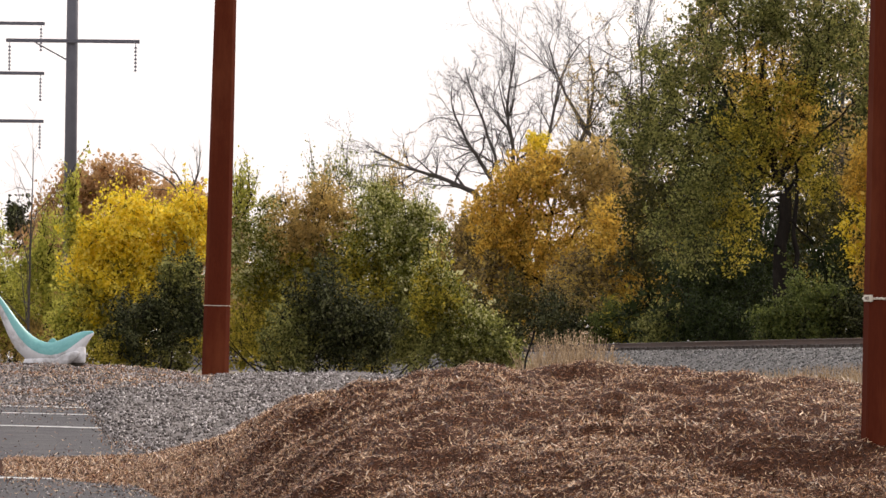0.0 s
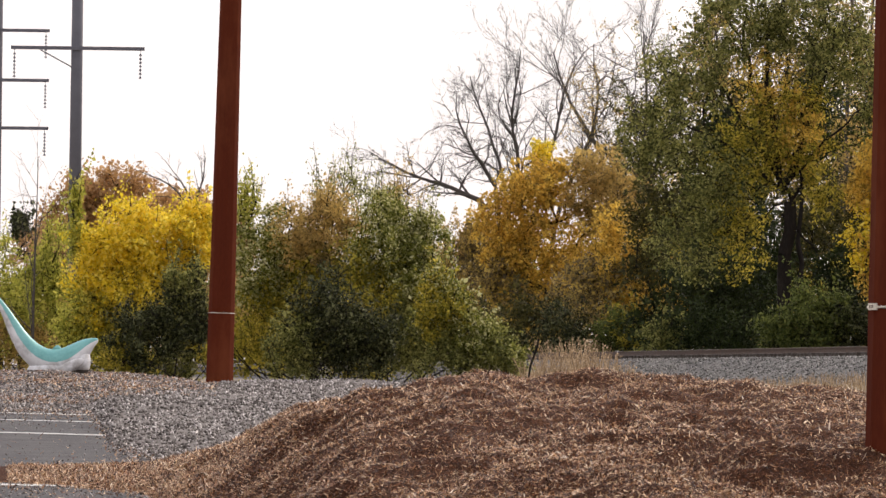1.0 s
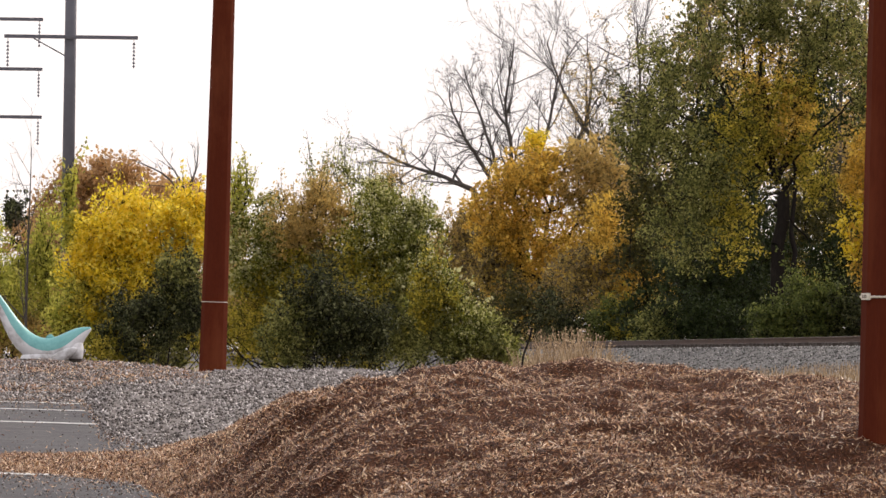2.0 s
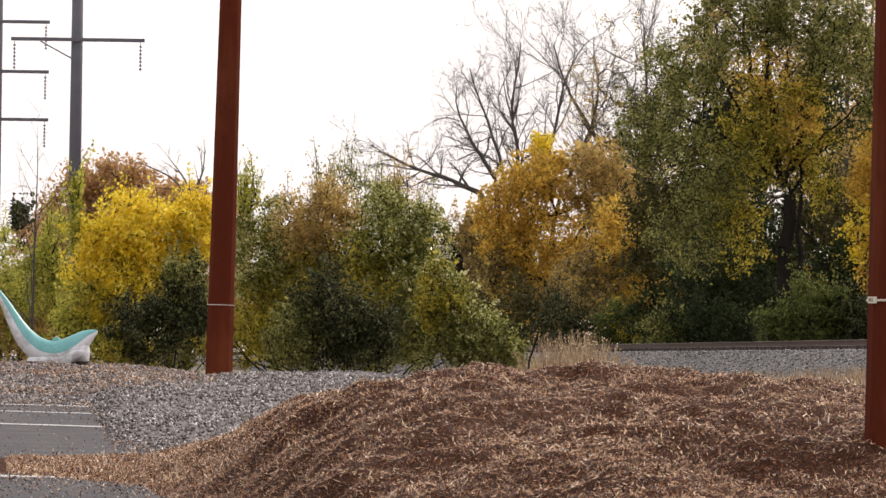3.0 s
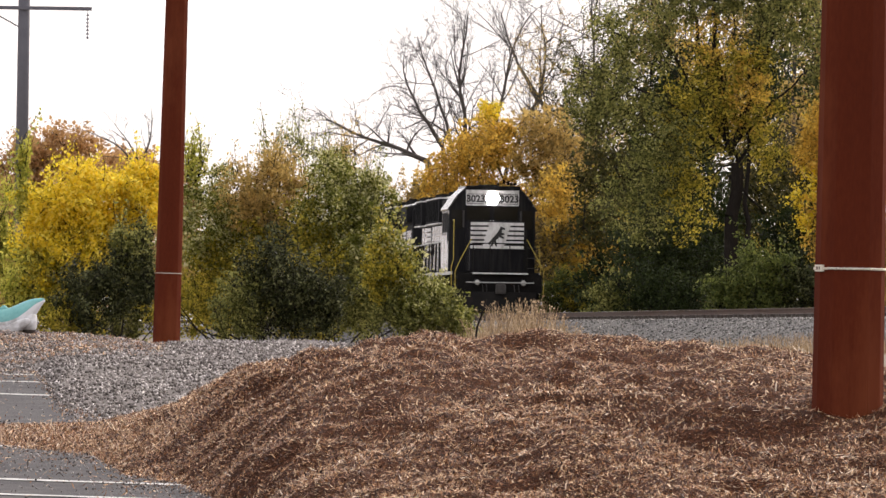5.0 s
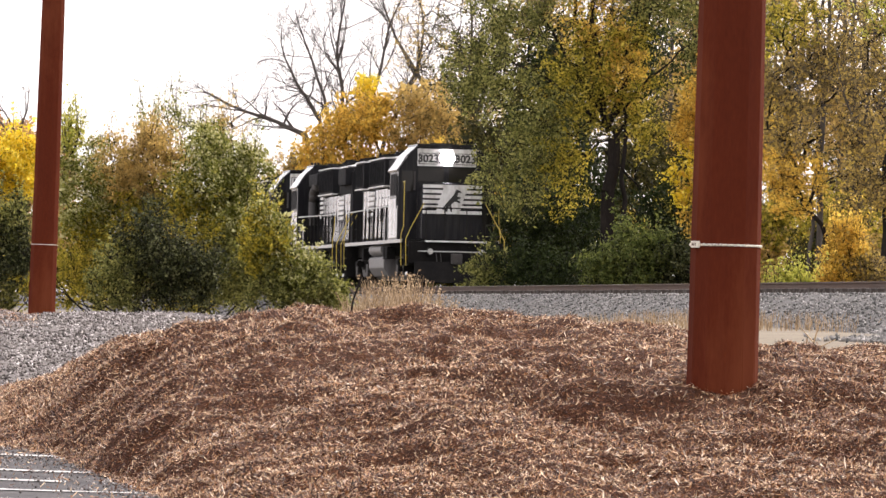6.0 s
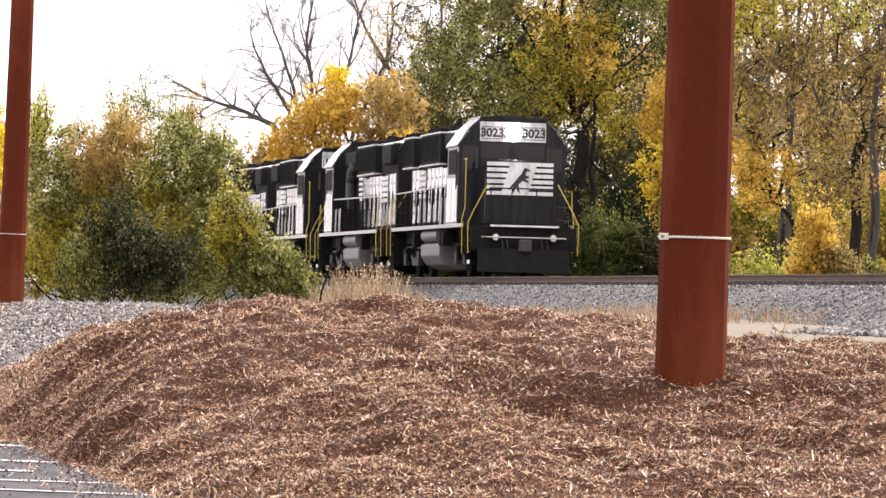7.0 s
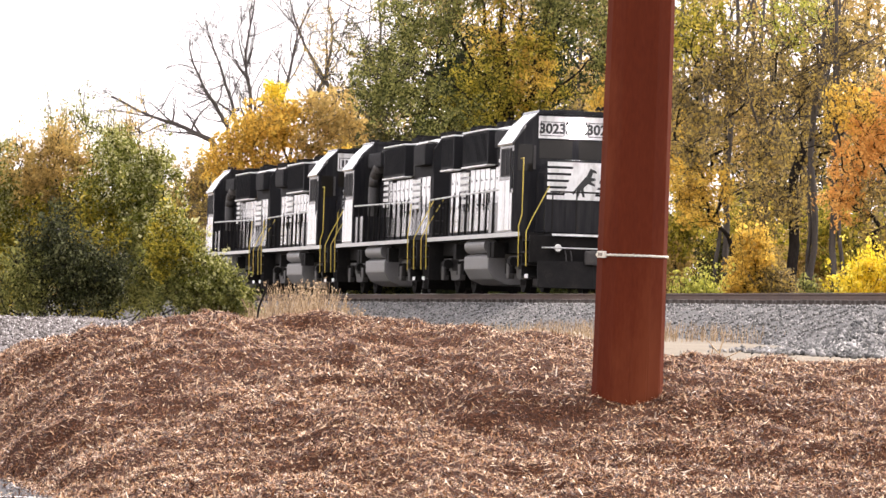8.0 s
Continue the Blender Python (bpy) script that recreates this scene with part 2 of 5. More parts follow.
def rough_noise(x, y, scale, seed, octaves=3):
    """Smooth lattice noise, about -1 to 1."""
    lattice = np.random.RandomState(seed).uniform(-1, 1, (128, 128))
    x, y = np.asarray(x, float), np.asarray(y, float)
    out, amp = 0.0, 1.0
    for o in range(octaves):
        fx, fy = x / scale * 2 ** o + 40.3 + 7.7 * o, y / scale * 2 ** o + 11.9 + 3.1 * o
        ix, iy = np.floor(fx).astype(int), np.floor(fy).astype(int)
        u, v = fx - ix, fy - iy
        u, v = u * u * (3 - 2 * u), v * v * (3 - 2 * v)
        a, b = lattice[ix % 128, iy % 128], lattice[(ix + 1) % 128, iy % 128]
        c, d = lattice[ix % 128, (iy + 1) % 128], lattice[(ix + 1) % 128, (iy + 1) % 128]
        out = out + amp * ((a + (b - a) * u) * (1 - v) + (c + (d - c) * u) * v)
        amp *= 0.55
    return out


TRACK_X0, TRACK_SLOPE, RAIL_Z = 24.75, 0.11, 2.43  # centre line: x = X0 - slope * y; railhead height
DIRX, DIRY = TRACK_SLOPE / math.hypot(1, TRACK_SLOPE), -1 / math.hypot(1, TRACK_SLOPE)


def lateral(x, y):
    """Distance to the right of the track's centre line, seen from the camera (negative: on the camera's side)."""
    return (x - (TRACK_X0 - TRACK_SLOPE * y)) / math.hypot(1, TRACK_SLOPE)


def ground_z(x, y):
    x, y = np.asarray(x, float), np.asarray(y, float)
    z = np.clip(0.0235 * (y - 48), 0, None)
    z = np.where(y < 60, 0.0235 * np.log1p(np.exp((y - 48) / 2.0)) * 2.0, z)
    z = np.minimum(z, 1.32)
    l = lateral(x, y)
    bank = smooth(2.5, 14, l) * 0.55  # wooded ground behind the track lies higher
    z = z + bank * smooth(60, 110, y)
    # the right-hand side is level with the foot of the ballast
    side = smooth(4.5, 8.5, x) * smooth(56, 66, y)
    return z * (1 - side) + np.maximum(z, 1.17 + 0.0072 * (np.clip(y, 60, 112) - 60)) * side


def grid_mesh(name, xs, ys, zf, keep=None):
    gx, gy = np.meshgrid(xs, ys)
    z = zf(gx, gy)
    v = np.stack([gx, gy, z], -1).reshape(-1, 3)
    n, m = len(xs), len(ys)
    i = (np.arange(m - 1)[:, None] * n + np.arange(n - 1)[None]).ravel()
    if keep is not None:
        i = i[keep(v[i, 0], v[i, 1])]
    return raw(name, v, np.stack([i, i + 1, i + 1 + n, i + n], 1))


def polar_mesh(name, bearings, dists, zf):
    b, d = np.meshgrid(np.asarray(bearings), np.asarray(dists))
    x, y = np.tan(b * D2R) * d, d
    z = zf(b, d, x, y)
    v = np.stack([x, y, z], -1).reshape(-1, 3)
    n, m = len(bearings), len(dists)
    i = (np.arange(m - 1)[:, None] * n + np.arange(n - 1)[None]).ravel()
    return raw(name, v, np.stack([i, i + 1, i + 1 + n, i + n], 1))


def spread(lo, hi, fine_lo, fine_hi, fine, coarse):
    """Grid lines, close between fine_lo and fine_hi, widening outside."""
    mid = np.arange(fine_lo, fine_hi, fine)
    out = [coarse]
    while out[-1] < max(abs(lo), abs(hi)):
        out.append(out[-1] * 1.5)
    left = fine_lo - np.array([o for o in out if fine_lo - o > lo])[::-1]
    return np.concatenate([[lo], left, mid, fine_hi + np.array([o for o in out if fine_hi + o < hi]), [hi]])


ground = tagged(part_of("ground", grid_mesh("ground", spread(-3500, 3500, -40, 60, 2.0, 3.0), spread(-3500, 3500, -10, 260, 2.0, 3.0),
                lambda x, y: ground_z(x, y) + 0.06 * lumps(x, y, 9, 3) * smooth(95, 110, y) - 0.02), M_DIRT, smooth=True),
                "dry brown earth and low weeds beside the railway", "ground", kind="structure")

# asphalt of the parking lot, in front of and between the heaps
road = tagged(part_of("road", grid_mesh("road", np.linspace(-45, 25, 71), np.linspace(-12, 96, 109), lambda x, y: ground_z(x, y) + 0.012 + 0.012 * lumps(x, y, 14, 5), lambda x, y: (y < 55) | (x < 0.5)), M_ASPHALT, smooth=True),
              "worn grey asphalt parking lot with faded bay lines", "asphalt", kind="structure")


def bay_line(y, x0, x1, tilt, half):
    n = 60
    xs = np.linspace(x0, x1, n)
    yy = y + tilt * (xs - x0)
    rnd = np.random.RandomState(int(y * 10))
    w = half * rnd.uniform(0.75, 1.15, n)
    v = np.concatenate([np.stack([xs, yy - w, ground_z(xs, yy - w) + 0.012 * lumps(xs, yy - w, 14, 5) + 0.022], 1),
                        np.stack([xs, yy + w, ground_z(xs, yy + w) + 0.012 * lumps(xs, yy + w, 14, 5) + 0.022], 1)])
    i = np.arange(n - 1)
    ob = part_of("bay_line", raw("bay_line", v, np.stack([i, i + 1, i + 1 + n, i + n], 1)), M_LINE, road, "faded white painted line")
    return ob


for y, x1, half in ((41.5, -0.1, 0.15), (43.7, -0.65, 0.15), (46.1, -0.87, 0.14), (48.0, -1.75, 0.13), (49.9, -1.57, 0.14), (52.8, -2.0, 0.13),
                    (60.0, -3.9, 0.2), (76.2, -4.65, 0.2), (82.0, -5.2, 0.16), (85.4, -5.35, 0.22)):
    bay_line(y - 0.35 * (-11 + 0.045 * y), -11.0, x1, -0.35, half)

# ---- mulch heap ----
MB = [-9, -5.5, -3.9, -3.07, -2.29, -1.58, -0.86, -0.26, 0.3, 2, 3.2, 4.1, 4.9, 5.6, 6.5, 7.5, 11]
ME = [-1.08, -1.05, -1.0, -0.97, -0.76, -0.40, -0.22, -0.115, -0.045, -0.05, -0.075, -0.10, -0.22, -0.31, -0.30, -0.25, -0.3]  # elevation of the crest
MC = [66, 65.5, 65, 63, 61.5, 61, 61.5, 62, 62.5, 63, 63, 63, 60, 58.5, 59, 60, 60]  # its distance
FB = [-9, -4.5, -3.19, -2.8, -2.27, -1.76, -0.93, -0.15, 1.0, 3, 11]
FD = [61.5, 61.3, 58.9, 54.5, 53.0, 49.5, 43.5, 40.6, 39.6, 38.5, 38]  # distance of the foot


def mulch_z(b, d, x, y):
    foot, crest = np.interp(b, FB, FD), np.interp(b, MB, MC)
    top = EYE[2] + np.tan(np.interp(b, MB, ME) * D2R) * crest
    t = np.clip((d - foot) / (crest - foot), -0.2, 1)
    low = ground_z(x, y)
    rise = np.sin(np.clip(t, 0, 1) * math.pi / 2) ** 1.15
    base = low * (1 - rise) + top * rise
    back = np.clip((d - crest) / 9.0, 0, 1)
    base = base * (1 - back ** 1.5) + (low - 0.15) * back ** 1.5
    amp = smooth(0, 0.12, t) * (1 - smooth(0.85, 1.05, t) * 0.6) * (1 - back)
    rel = 0.14 * rough_noise(x + 0.25 * y, y * 0.6, 2.0, 11, 2) + 0.10 * rough_noise(x, y * 0.8, 0.6, 12, 3)
    base = base + 0.15 * np.exp(-((x - 4.07) ** 2 + (y - 48.3) ** 2) / 1.1)  # banked up round the pole's foot
    return base + amp * rel * np.clip((top - low) / 1.0, 0.25, 1) - 0.16 * smooth(0.0, -0.05, t)


rng = np.random.RandomState(7)
mulch = thing("mulch_heap", "long heap of shredded reddish-brown bark mulch on asphalt", "mulch", kind="stuff")
part_of("heap", polar_mesh("heap", np.arange(-7.5, 10, 0.055), np.concatenate([np.arange(37, 67, 0.14), np.arange(66, 73, 0.8)]), mulch_z), M_MULCH, mulch, smooth=True)


def scatter_shards(name, n, place, length, width, lift, material, parent):
    """Split wood shards: three-sided slivers lying every way on a slope."""
    c = place(n)
    n = len(c)
    L = length[0] * np.exp(rng.rand(n) * math.log(length[1] / length[0]))
    W = width[0] + (width[1] - width[0]) * rng.rand(n) ** 2
    yaw, tip = rng.rand(n) * 2 * math.pi, rng.normal(0.2, 0.42, n)
    a = np.stack([np.cos(yaw) * np.cos(tip), np.sin(yaw) * np.cos(tip), np.sin(tip)], 1)
    s = np.stack([-np.sin(yaw), np.cos(yaw), rng.normal(0, 0.4, n)], 1)
    s /= np.linalg.norm(s, axis=1)[:, None]
    u = np.cross(a, s)
    c = c + np.array([0, 0, 1.0]) * (lift + np.abs(np.sin(tip)) * L * 0.3)[:, None]
    w = W[:, None]
    v = np.stack([c - a * (L * 0.5)[:, None] + u * w * 0.5, c - a * (L * 0.3)[:, None] - s * w, c + a * (L * 0.5)[:, None] + u * w * 0.5, c + a * (L * 0.1)[:, None] + s * w], 1).reshape(-1, 3)
    f = np.array([[0, 1, 2], [0, 2, 3]])  # two sides of a ridge along the sliver
    f = (f[None] + (np.arange(n) * 4)[:, None, None]).reshape(-1, 3)
    return part_of(name, raw(name, v, f), material, parent)


def on_mulch(n):
    b, q = rng.uniform(-4.6, 7.8, n), rng.rand(n)
    foot, crest = np.interp(b, FB, FD), np.interp(b, MB, MC)
    d = foot - 0.25 + (crest + 0.5 - foot) * q
    keep = rng.rand(n) < 0.55 + 0.45 * smooth(-0.3, 0.2, rough_noise(np.tan(b * D2R) * d, d * 0.6, 1.1, 21, 3))
    b, d = b[keep], d[keep]
    x = np.tan(b * D2R) * d
    return np.stack([x, d, mulch_z(b, d, x, d)], 1)


tagged(scatter_shards("chips", 540000, on_mulch, (0.011, 0.085), (0.0028, 0.0092), 0.005, M_CHIP, mulch), kind="stuff")
tagged(scatter_shards("splinters", 11000, on_mulch, (0.02, 0.13), (0.004, 0.010), 0.014, M_PALECHIP, mulch), kind="stuff")

# ---- gravel bank ----
GB = [-12, -5, -3.7, -2.95, -2.5, -1.8, -1.1, -0.3, 0.6, 1.6]
GE = [0.0, -0.015, -0.02, -0.095, -0.125, -0.085, -0.095, -0.10, -0.13, -0.22]
GF = [88, 88, 87, 72, 68, 66, 66, 66, 66, 66]
GFB = [-12, -5, -3.75, -3.5, -3.05, -2.5, -1.8, 0, 1, 2]
GCREST = 118.0


def gravel_z(b, d, x, y):
    foot = np.interp(b, GFB, GF)
    top = EYE[2] + np.tan(np.interp(b, GB, GE) * D2R) * GCREST
    t = np.clip((d - foot) / (GCREST - foot), -0.1, 1)
    low = ground_z(x, y)
    rise = np.clip(t, 0, 1) ** 0.85
    base = low * (1 - rise) + top * rise
    back = np.clip((d - GCREST) / 14.0, 0, 1)
    base = base * (1 - back) + (low - 0.1) * back
    return base + (0.06 * lumps(x, y * 0.5, 4, 31, 2) + 0.02 * lumps(x, y, 0.6, 32, 2)) * smooth(0, 0.1, t) * (1 - back) - 0.12 * smooth(0.0, -0.03, t)


gravel = thing("gravel_bank", "low bank of loose grey crushed stone beside asphalt", "gravel", kind="stuff")
part_of("bank", polar_mesh("bank", np.arange(-10, 2.2, 0.07), np.concatenate([np.arange(64, 121, 0.6), np.arange(121, 134, 1.5)]), gravel_z), M_GRAVEL, gravel, smooth=True)


def stones(name, c, size, material, parent):
    n = len(c)
    o = np.array([[1, 1, 1], [1, -1, -1], [-1, 1, -1], [-1, -1, 1]], float) * 0.62  # sharp four-faced chips of stone
    f = np.array([[0, 1, 2], [0, 3, 1], [0, 2, 3], [1, 3, 2]])
    q = rng.normal(size=(n, 3, 3))
    q, _ = np.linalg.qr(q)
    s = size[0] * np.exp(rng.rand(n) * math.log(size[1] / size[0]))
    v = (o[None] * rng.uniform(0.6, 1.3, (n, 4, 1))) @ q * s[:, None, None] + c[:, None]
    return tagged(part_of(name, raw(name, v.reshape(-1, 3), (f[None] + (np.arange(n) * 4)[:, None, None]).reshape(-1, 3)), material, parent), kind="stuff")


def on_gravel(n):
    b, q = rng.uniform(-6.2, 1.2, n), rng.rand(n)
    foot = np.interp(b, GFB, GF)
    d = foot - 1.5 * rng.rand(n) ** 2 + (GCREST + 1 - foot) * q
    x = np.tan(b * D2R) * d
    return np.stack([x, d, np.maximum(gravel_z(b, d, x, d), ground_z(x, d)) + 0.01], 1)


stones("loose_stones", on_gravel(75000), (0.011, 0.04), M_STONE, gravel)



def on_lot(n):
    """Bits of stone and bark strewn over the asphalt near the heaps."""
    b, d = rng.uniform(-6, 1.5, n), 40 + 50 * rng.rand(n)
    edge = np.minimum(np.abs(d - np.interp(b, FB, FD)), np.abs(d - np.interp(b, GFB, GF)))
    keep = (rng.rand(n) < np.exp(-edge / 3.0)) & ((d < np.interp(b, FB, FD)) | (d > np.interp(b, MB, MC)))
    b, d = b[keep], d[keep]
    x = np.tan(b * D2R) * d
    return np.stack([x, d, ground_z(x, d) + 0.03], 1)


litter = thing("litter", "bark chips and pebbles strewn over the asphalt", "debris", kind="stuff")
tagged(scatter_shards("bark_bits", 40000, on_lot, (0.02, 0.11), (0.004, 0.012), 0.006, M_CHIP, litter), kind="stuff")
stones("pebbles", on_lot(45000), (0.007, 0.02), M_STONE, litter)



def on_upper_bank(n):
    b, q = rng.uniform(-6.2, -2.4, n), rng.rand(n)
    d = 90 + 28 * q
    keep = rng.rand(n) < (0.9 - 0.35 * np.abs(b + 4.0)) * (0.4 + 0.6 * smooth(-0.3, 0.4, lumps(np.tan(b * D2R) * d, d * 0.3, 2.5, 51, 2)))
    b, d = b[keep], d[keep]
    x = np.tan(b * D2R) * d
    return np.stack([x, d, gravel_z(b, d, x, d) + 0.01], 1)


tagged(scatter_shards("bark_litter", 45000, on_upper_bank, (0.02, 0.12), (0.005, 0.015), 0.01, M_CHIP, gravel), kind="stuff")

# ---- railway ----
TRACK_T = math.atan2(DIRX, -DIRY)
TRACK = Matrix.Translation((TRACK_X0, 0, 0)) @ Matrix.Rotation(TRACK_T, 4, "Z")  # local y runs along the track, away from the camera; local x across
track = thing("railway_track", "single railway track on grey crushed-stone ballast", "railway track", TRACK, kind="structure")
Y0, Y1 = 20.0, 900.0
prof = [(-4.6, 1.0), (-4.0, 1.28), (-2.0, RAIL_Z - 0.32), (-1.3, RAIL_Z - 0.27), (1.3, RAIL_Z - 0.27), (2.0, RAIL_Z - 0.2), (3.2, 1.6), (4.2, 1.2)]
ys = np.concatenate([np.arange(Y0, 260, 0.8), np.arange(260, Y1, 12)])
fx = np.concatenate([np.linspace(a[0], b[0], 7)[:-1] for a, b in zip(prof, prof[1:])] + [[prof[-1][0]]])
fz = np.interp(fx, [p[0] for p in prof], [p[1] for p in prof])
part_of("ballast", grid_mesh("ballast", fx, ys, lambda x, y: np.interp(x, fx, fz) + 0.03 * lumps(x, y, 1.4, 41, 2) * smooth(1.2, 2.0, np.abs(x))), M_BALLAST, track, "grey crushed-stone ballast", smooth=True)
n = 40000
by = 88 + (250 - 88) * rng.rand(n) ** 1.6
bx = rng.uniform(-4.6, -0.85, n)
bz = np.interp(bx, fx, fz) + 0.03 * lumps(bx, by, 1.4, 41, 2) * smooth(1.2, 2.0, np.abs(bx))
stones("ballast_stones", np.stack([bx, by, bz + 0.012], 1), (0.016, 0.045), M_BSTONE, track)


def rail(side):
    bm = bmesh.new()
    for y0, y1 in zip(np.arange(Y0, Y1, 44.0), np.arange(Y0, Y1, 44.0) + 44.0):
        o = [(-0.075, -0.17), (0.075, -0.17), (0.075, -0.155), (0.012, -0.13), (0.012, -0.045), (0.036, -0.035), (0.036, -0.004), (-0.036, -0.004), (-0.036, -0.035), (-0.012, -0.045), (-0.012, -0.13), (-0.075, -0.155)]
        a = [bm.verts.new((side * 0.7525 + x, y0, RAIL_Z + z)) for x, z in o]
        b = [bm.verts.new((side * 0.7525 + x, y1, RAIL_Z + z)) for x, z in o]
        for i in range(len(o)):
            bm.faces.new((a[i], a[(i + 1) % 12], b[(i + 1) % 12], b[i]))
    bmesh.ops.recalc_face_normals(bm, faces=bm.faces)
    r = part("rail", bm, M_RAIL, track, "rust-brown steel rail")
    bm = bmesh.new()
    box(bm, side * 0.7525 - 0.034, side * 0.7525 + 0.034, Y0, Y1, RAIL_Z - 0.006, RAIL_Z)
    part("railhead", bm, M_RAILTOP, r, "polished running surface")


rail(-1)
rail(1)
bm = bmesh.new()
box(bm, -1.3, 1.3, -0.115, 0.115, RAIL_Z - 0.34, RAIL_Z - 0.155, 0.012)
tie = part("tie", bm, M_TIE, track, "dark creosoted timber tie")
tie.location = (0, 84.0, 0)
for k in range(1, 270):
    t2 = tie.copy()
    scene.collection.objects.link(t2)
    t2.location = (rng.uniform(-0.04, 0.04), 84.0 + 0.54 * k, rng.uniform(-0.01, 0.01))


# ---- poles ----
def steel_pole(bearing, dist, base_z, height, w0, w1, lean, turn, band_z, tag):
    """A twelve-sided tapering pole of weathering steel with a marker band."""
    p = at(bearing, dist, base_z)
    pole = thing("steel_pole", "rust-red weathering-steel transmission pole with flat facets", "pole", Matrix.Translation(p) @ Matrix.Rotation(lean * D2R, 4, "Y") @ Matrix.Rotation(turn * D2R, 4, "Z"), "rust-red steel poles")
    bm = bmesh.new()
    rings = []
    for k in range(9):
        z = -0.6 + (height + 0.6) * k / 8
        r = (w0 + (w1 - w0) * z / height) / 2 / math.cos(math.pi / 12)
        rings.append([bm.verts.new((r * math.cos((i + 0.5) * math.pi / 6), r * math.sin((i + 0.5) * math.pi / 6), z)) for i in range(12)])
    for a, b in zip(rings, rings[1:]):
        for i in range(12):
            bm.faces.new((a[i], a[(i + 1) % 12], b[(i + 1) % 12], b[i]))
    bm.faces.new(rings[-1])
    bmesh.ops.bevel(bm, geom=[e for e in bm.edges if abs(e.verts[0].co.z - e.verts[1].co.z) > 0.2], offset=0.02, segments=2, affect="EDGES")
    part("shaft", bm, M_CORTEN, pole)
    r = (w0 + (w1 - w0) * band_z / height) / 2 / math.cos(math.pi / 12) + 0.006
    bm = bmesh.new()
    for i in range(12):
        a, b = [(r * math.cos((i + j + 0.5) * math.pi / 6), r * math.sin((i + j + 0.5) * math.pi / 6)) for j in (0, 1)]
        if tag:  # a chain of short links
            m = 6
            for k in range(m):
                u, w = (k + 0.12) / m, (k + 0.88) / m
                cyl(bm, (a[0] + (b[0] - a[0]) * u, a[1] + (b[1] - a[1]) * u, band_z), (a[0] + (b[0] - a[0]) * w, a[1] + (b[1] - a[1]) * w, band_z + 0.006 * (k % 2)), 0.011, n=5)
        else:
            cyl(bm, (*a, band_z), (*b, band_z), 0.007, n=5)
    band = part("band", bm, M_TAG, pole, "pale metal band")
    if tag:
        bm = bmesh.new()
        box(bm, -0.05, 0.05, -0.012, 0.012, -0.03, 0.03, 0.004)
        t = part("tag", bm, M_TAG, band, "small cream marker tag")
        inv = Matrix.Rotation(-turn * D2R, 4, "Z")
        t.matrix_local = inv @ Matrix.Translation((-w0 * 0.46, -w0 * 0.26, band_z + 0.004)) @ Matrix.Rotation(-52 * D2R, 4, "Z")
        bm = bmesh.new()
        for k in range(3):
            box(bm, -0.03 + 0.02 * k, -0.02 + 0.02 * k, -0.015, -0.0125, -0.014, 0.014)
        mk = part("mark", bm, M_RAIL, t, "dark illegible marks")
    return pole


steel_pole(4.80, 48.5, 0.86, 17.0, 0.624, 0.415, 0.35, 13, 1.40, True)
steel_pole(-2.388, 121.0, up(-0.05, 121), 20.0, 0.60, 0.31, 0.9, 0, 1.44, False)


def power_pole(bearing, dist, top_el, arms, width):
    """A grey tubular transmission pole with cross-arms and hanging insulators."""
    g = float(ground_z(at(bearing, dist).x, dist))
    h = up(top_el, dist) - g
    pole = thing("power_pole", "grey tubular power pole with cross-arms and hanging insulators", "power pole", Matrix.Translation(at(bearing, dist, g)), "distant power line")
    bm = bmesh.new()
    cyl(bm, (0, 0, -0.5), (0, 0, h), width * 0.58, width * 0.42, 14)
    part("shaft", bm, M_GALV, pole, smooth=True)
    for el, x0, x1 in arms:
        z = up(el, dist) - g
        bm = bmesh.new()
        box(bm, x0, x1, -width * 0.5 - 0.14, -width * 0.5, z - 0.09, z + 0.09, 0.01)
        arm = part("cross_arm", bm, M_GALV, pole)
        for x in (x0 + 0.18, x1 - 0.2):
            bm = bmesh.new()
            for k in range(7):
                cyl(bm, (x, -width * 0.5 - 0.07, z - 0.25 - 0.19 * k), (x, -width * 0.5 - 0.07, z - 0.36 - 0.19 * k), 0.035, 0.085, 8)
            cyl(bm, (x, -width * 0.5 - 0.07, z - 0.09), (x, -width * 0.5 - 0.07, z - 1.55), 0.015, n=5)
            part("insulator", bm, M_GALV, arm, "hanging insulator string")
        bm = bmesh.new()
        if x0 < -1:
            cyl(bm, (x0 * 0.55, -width * 0.5, z - 0.1), (-width * 0.4, -width * 0.4, z - 0.95), 0.035, n=6)
            part("brace", bm, M_GALV, arm)
    return pole


power_pole(-3.94, 275, 6.2, [(3.405, -3.32, 3.45), (4.72, -3.2, 3.35), (5.9, -3.2, 3.35)], 0.6)
power_pole(-4.775, 300, 6.6, [(3.585, -3.4, 2.9), (3.06, -3.4, 2.9), (2.555, -3.4, 2.9), (4.3, -3.4, 2.9)], 0.56)

# ---- trees and shrubs ----
FULL = 1.85  # how full the crowns are
LEAF = 0.66  # leaf size against the nominal


def tubes(name, segs, material, parent, label=""):
    """Branches: a tapering tube for each piece (start, end, radius at both); twigs have three sides, limbs six."""
    s = np.array(segs, float)
    thick = s[:, 6] > 0.045
    vs, fs, at_ = [], [], 0
    for part_, k in ((s[thick], 6), (s[~thick], 3)):
        if len(part_):
            v, f = tube_arrays(part_, k)
            vs.append(v)
            fs.append(f + at_)
            at_ += len(v)
    return part_of(name, raw(name, np.concatenate(vs), np.concatenate(fs)), material, parent, label, smooth=True)


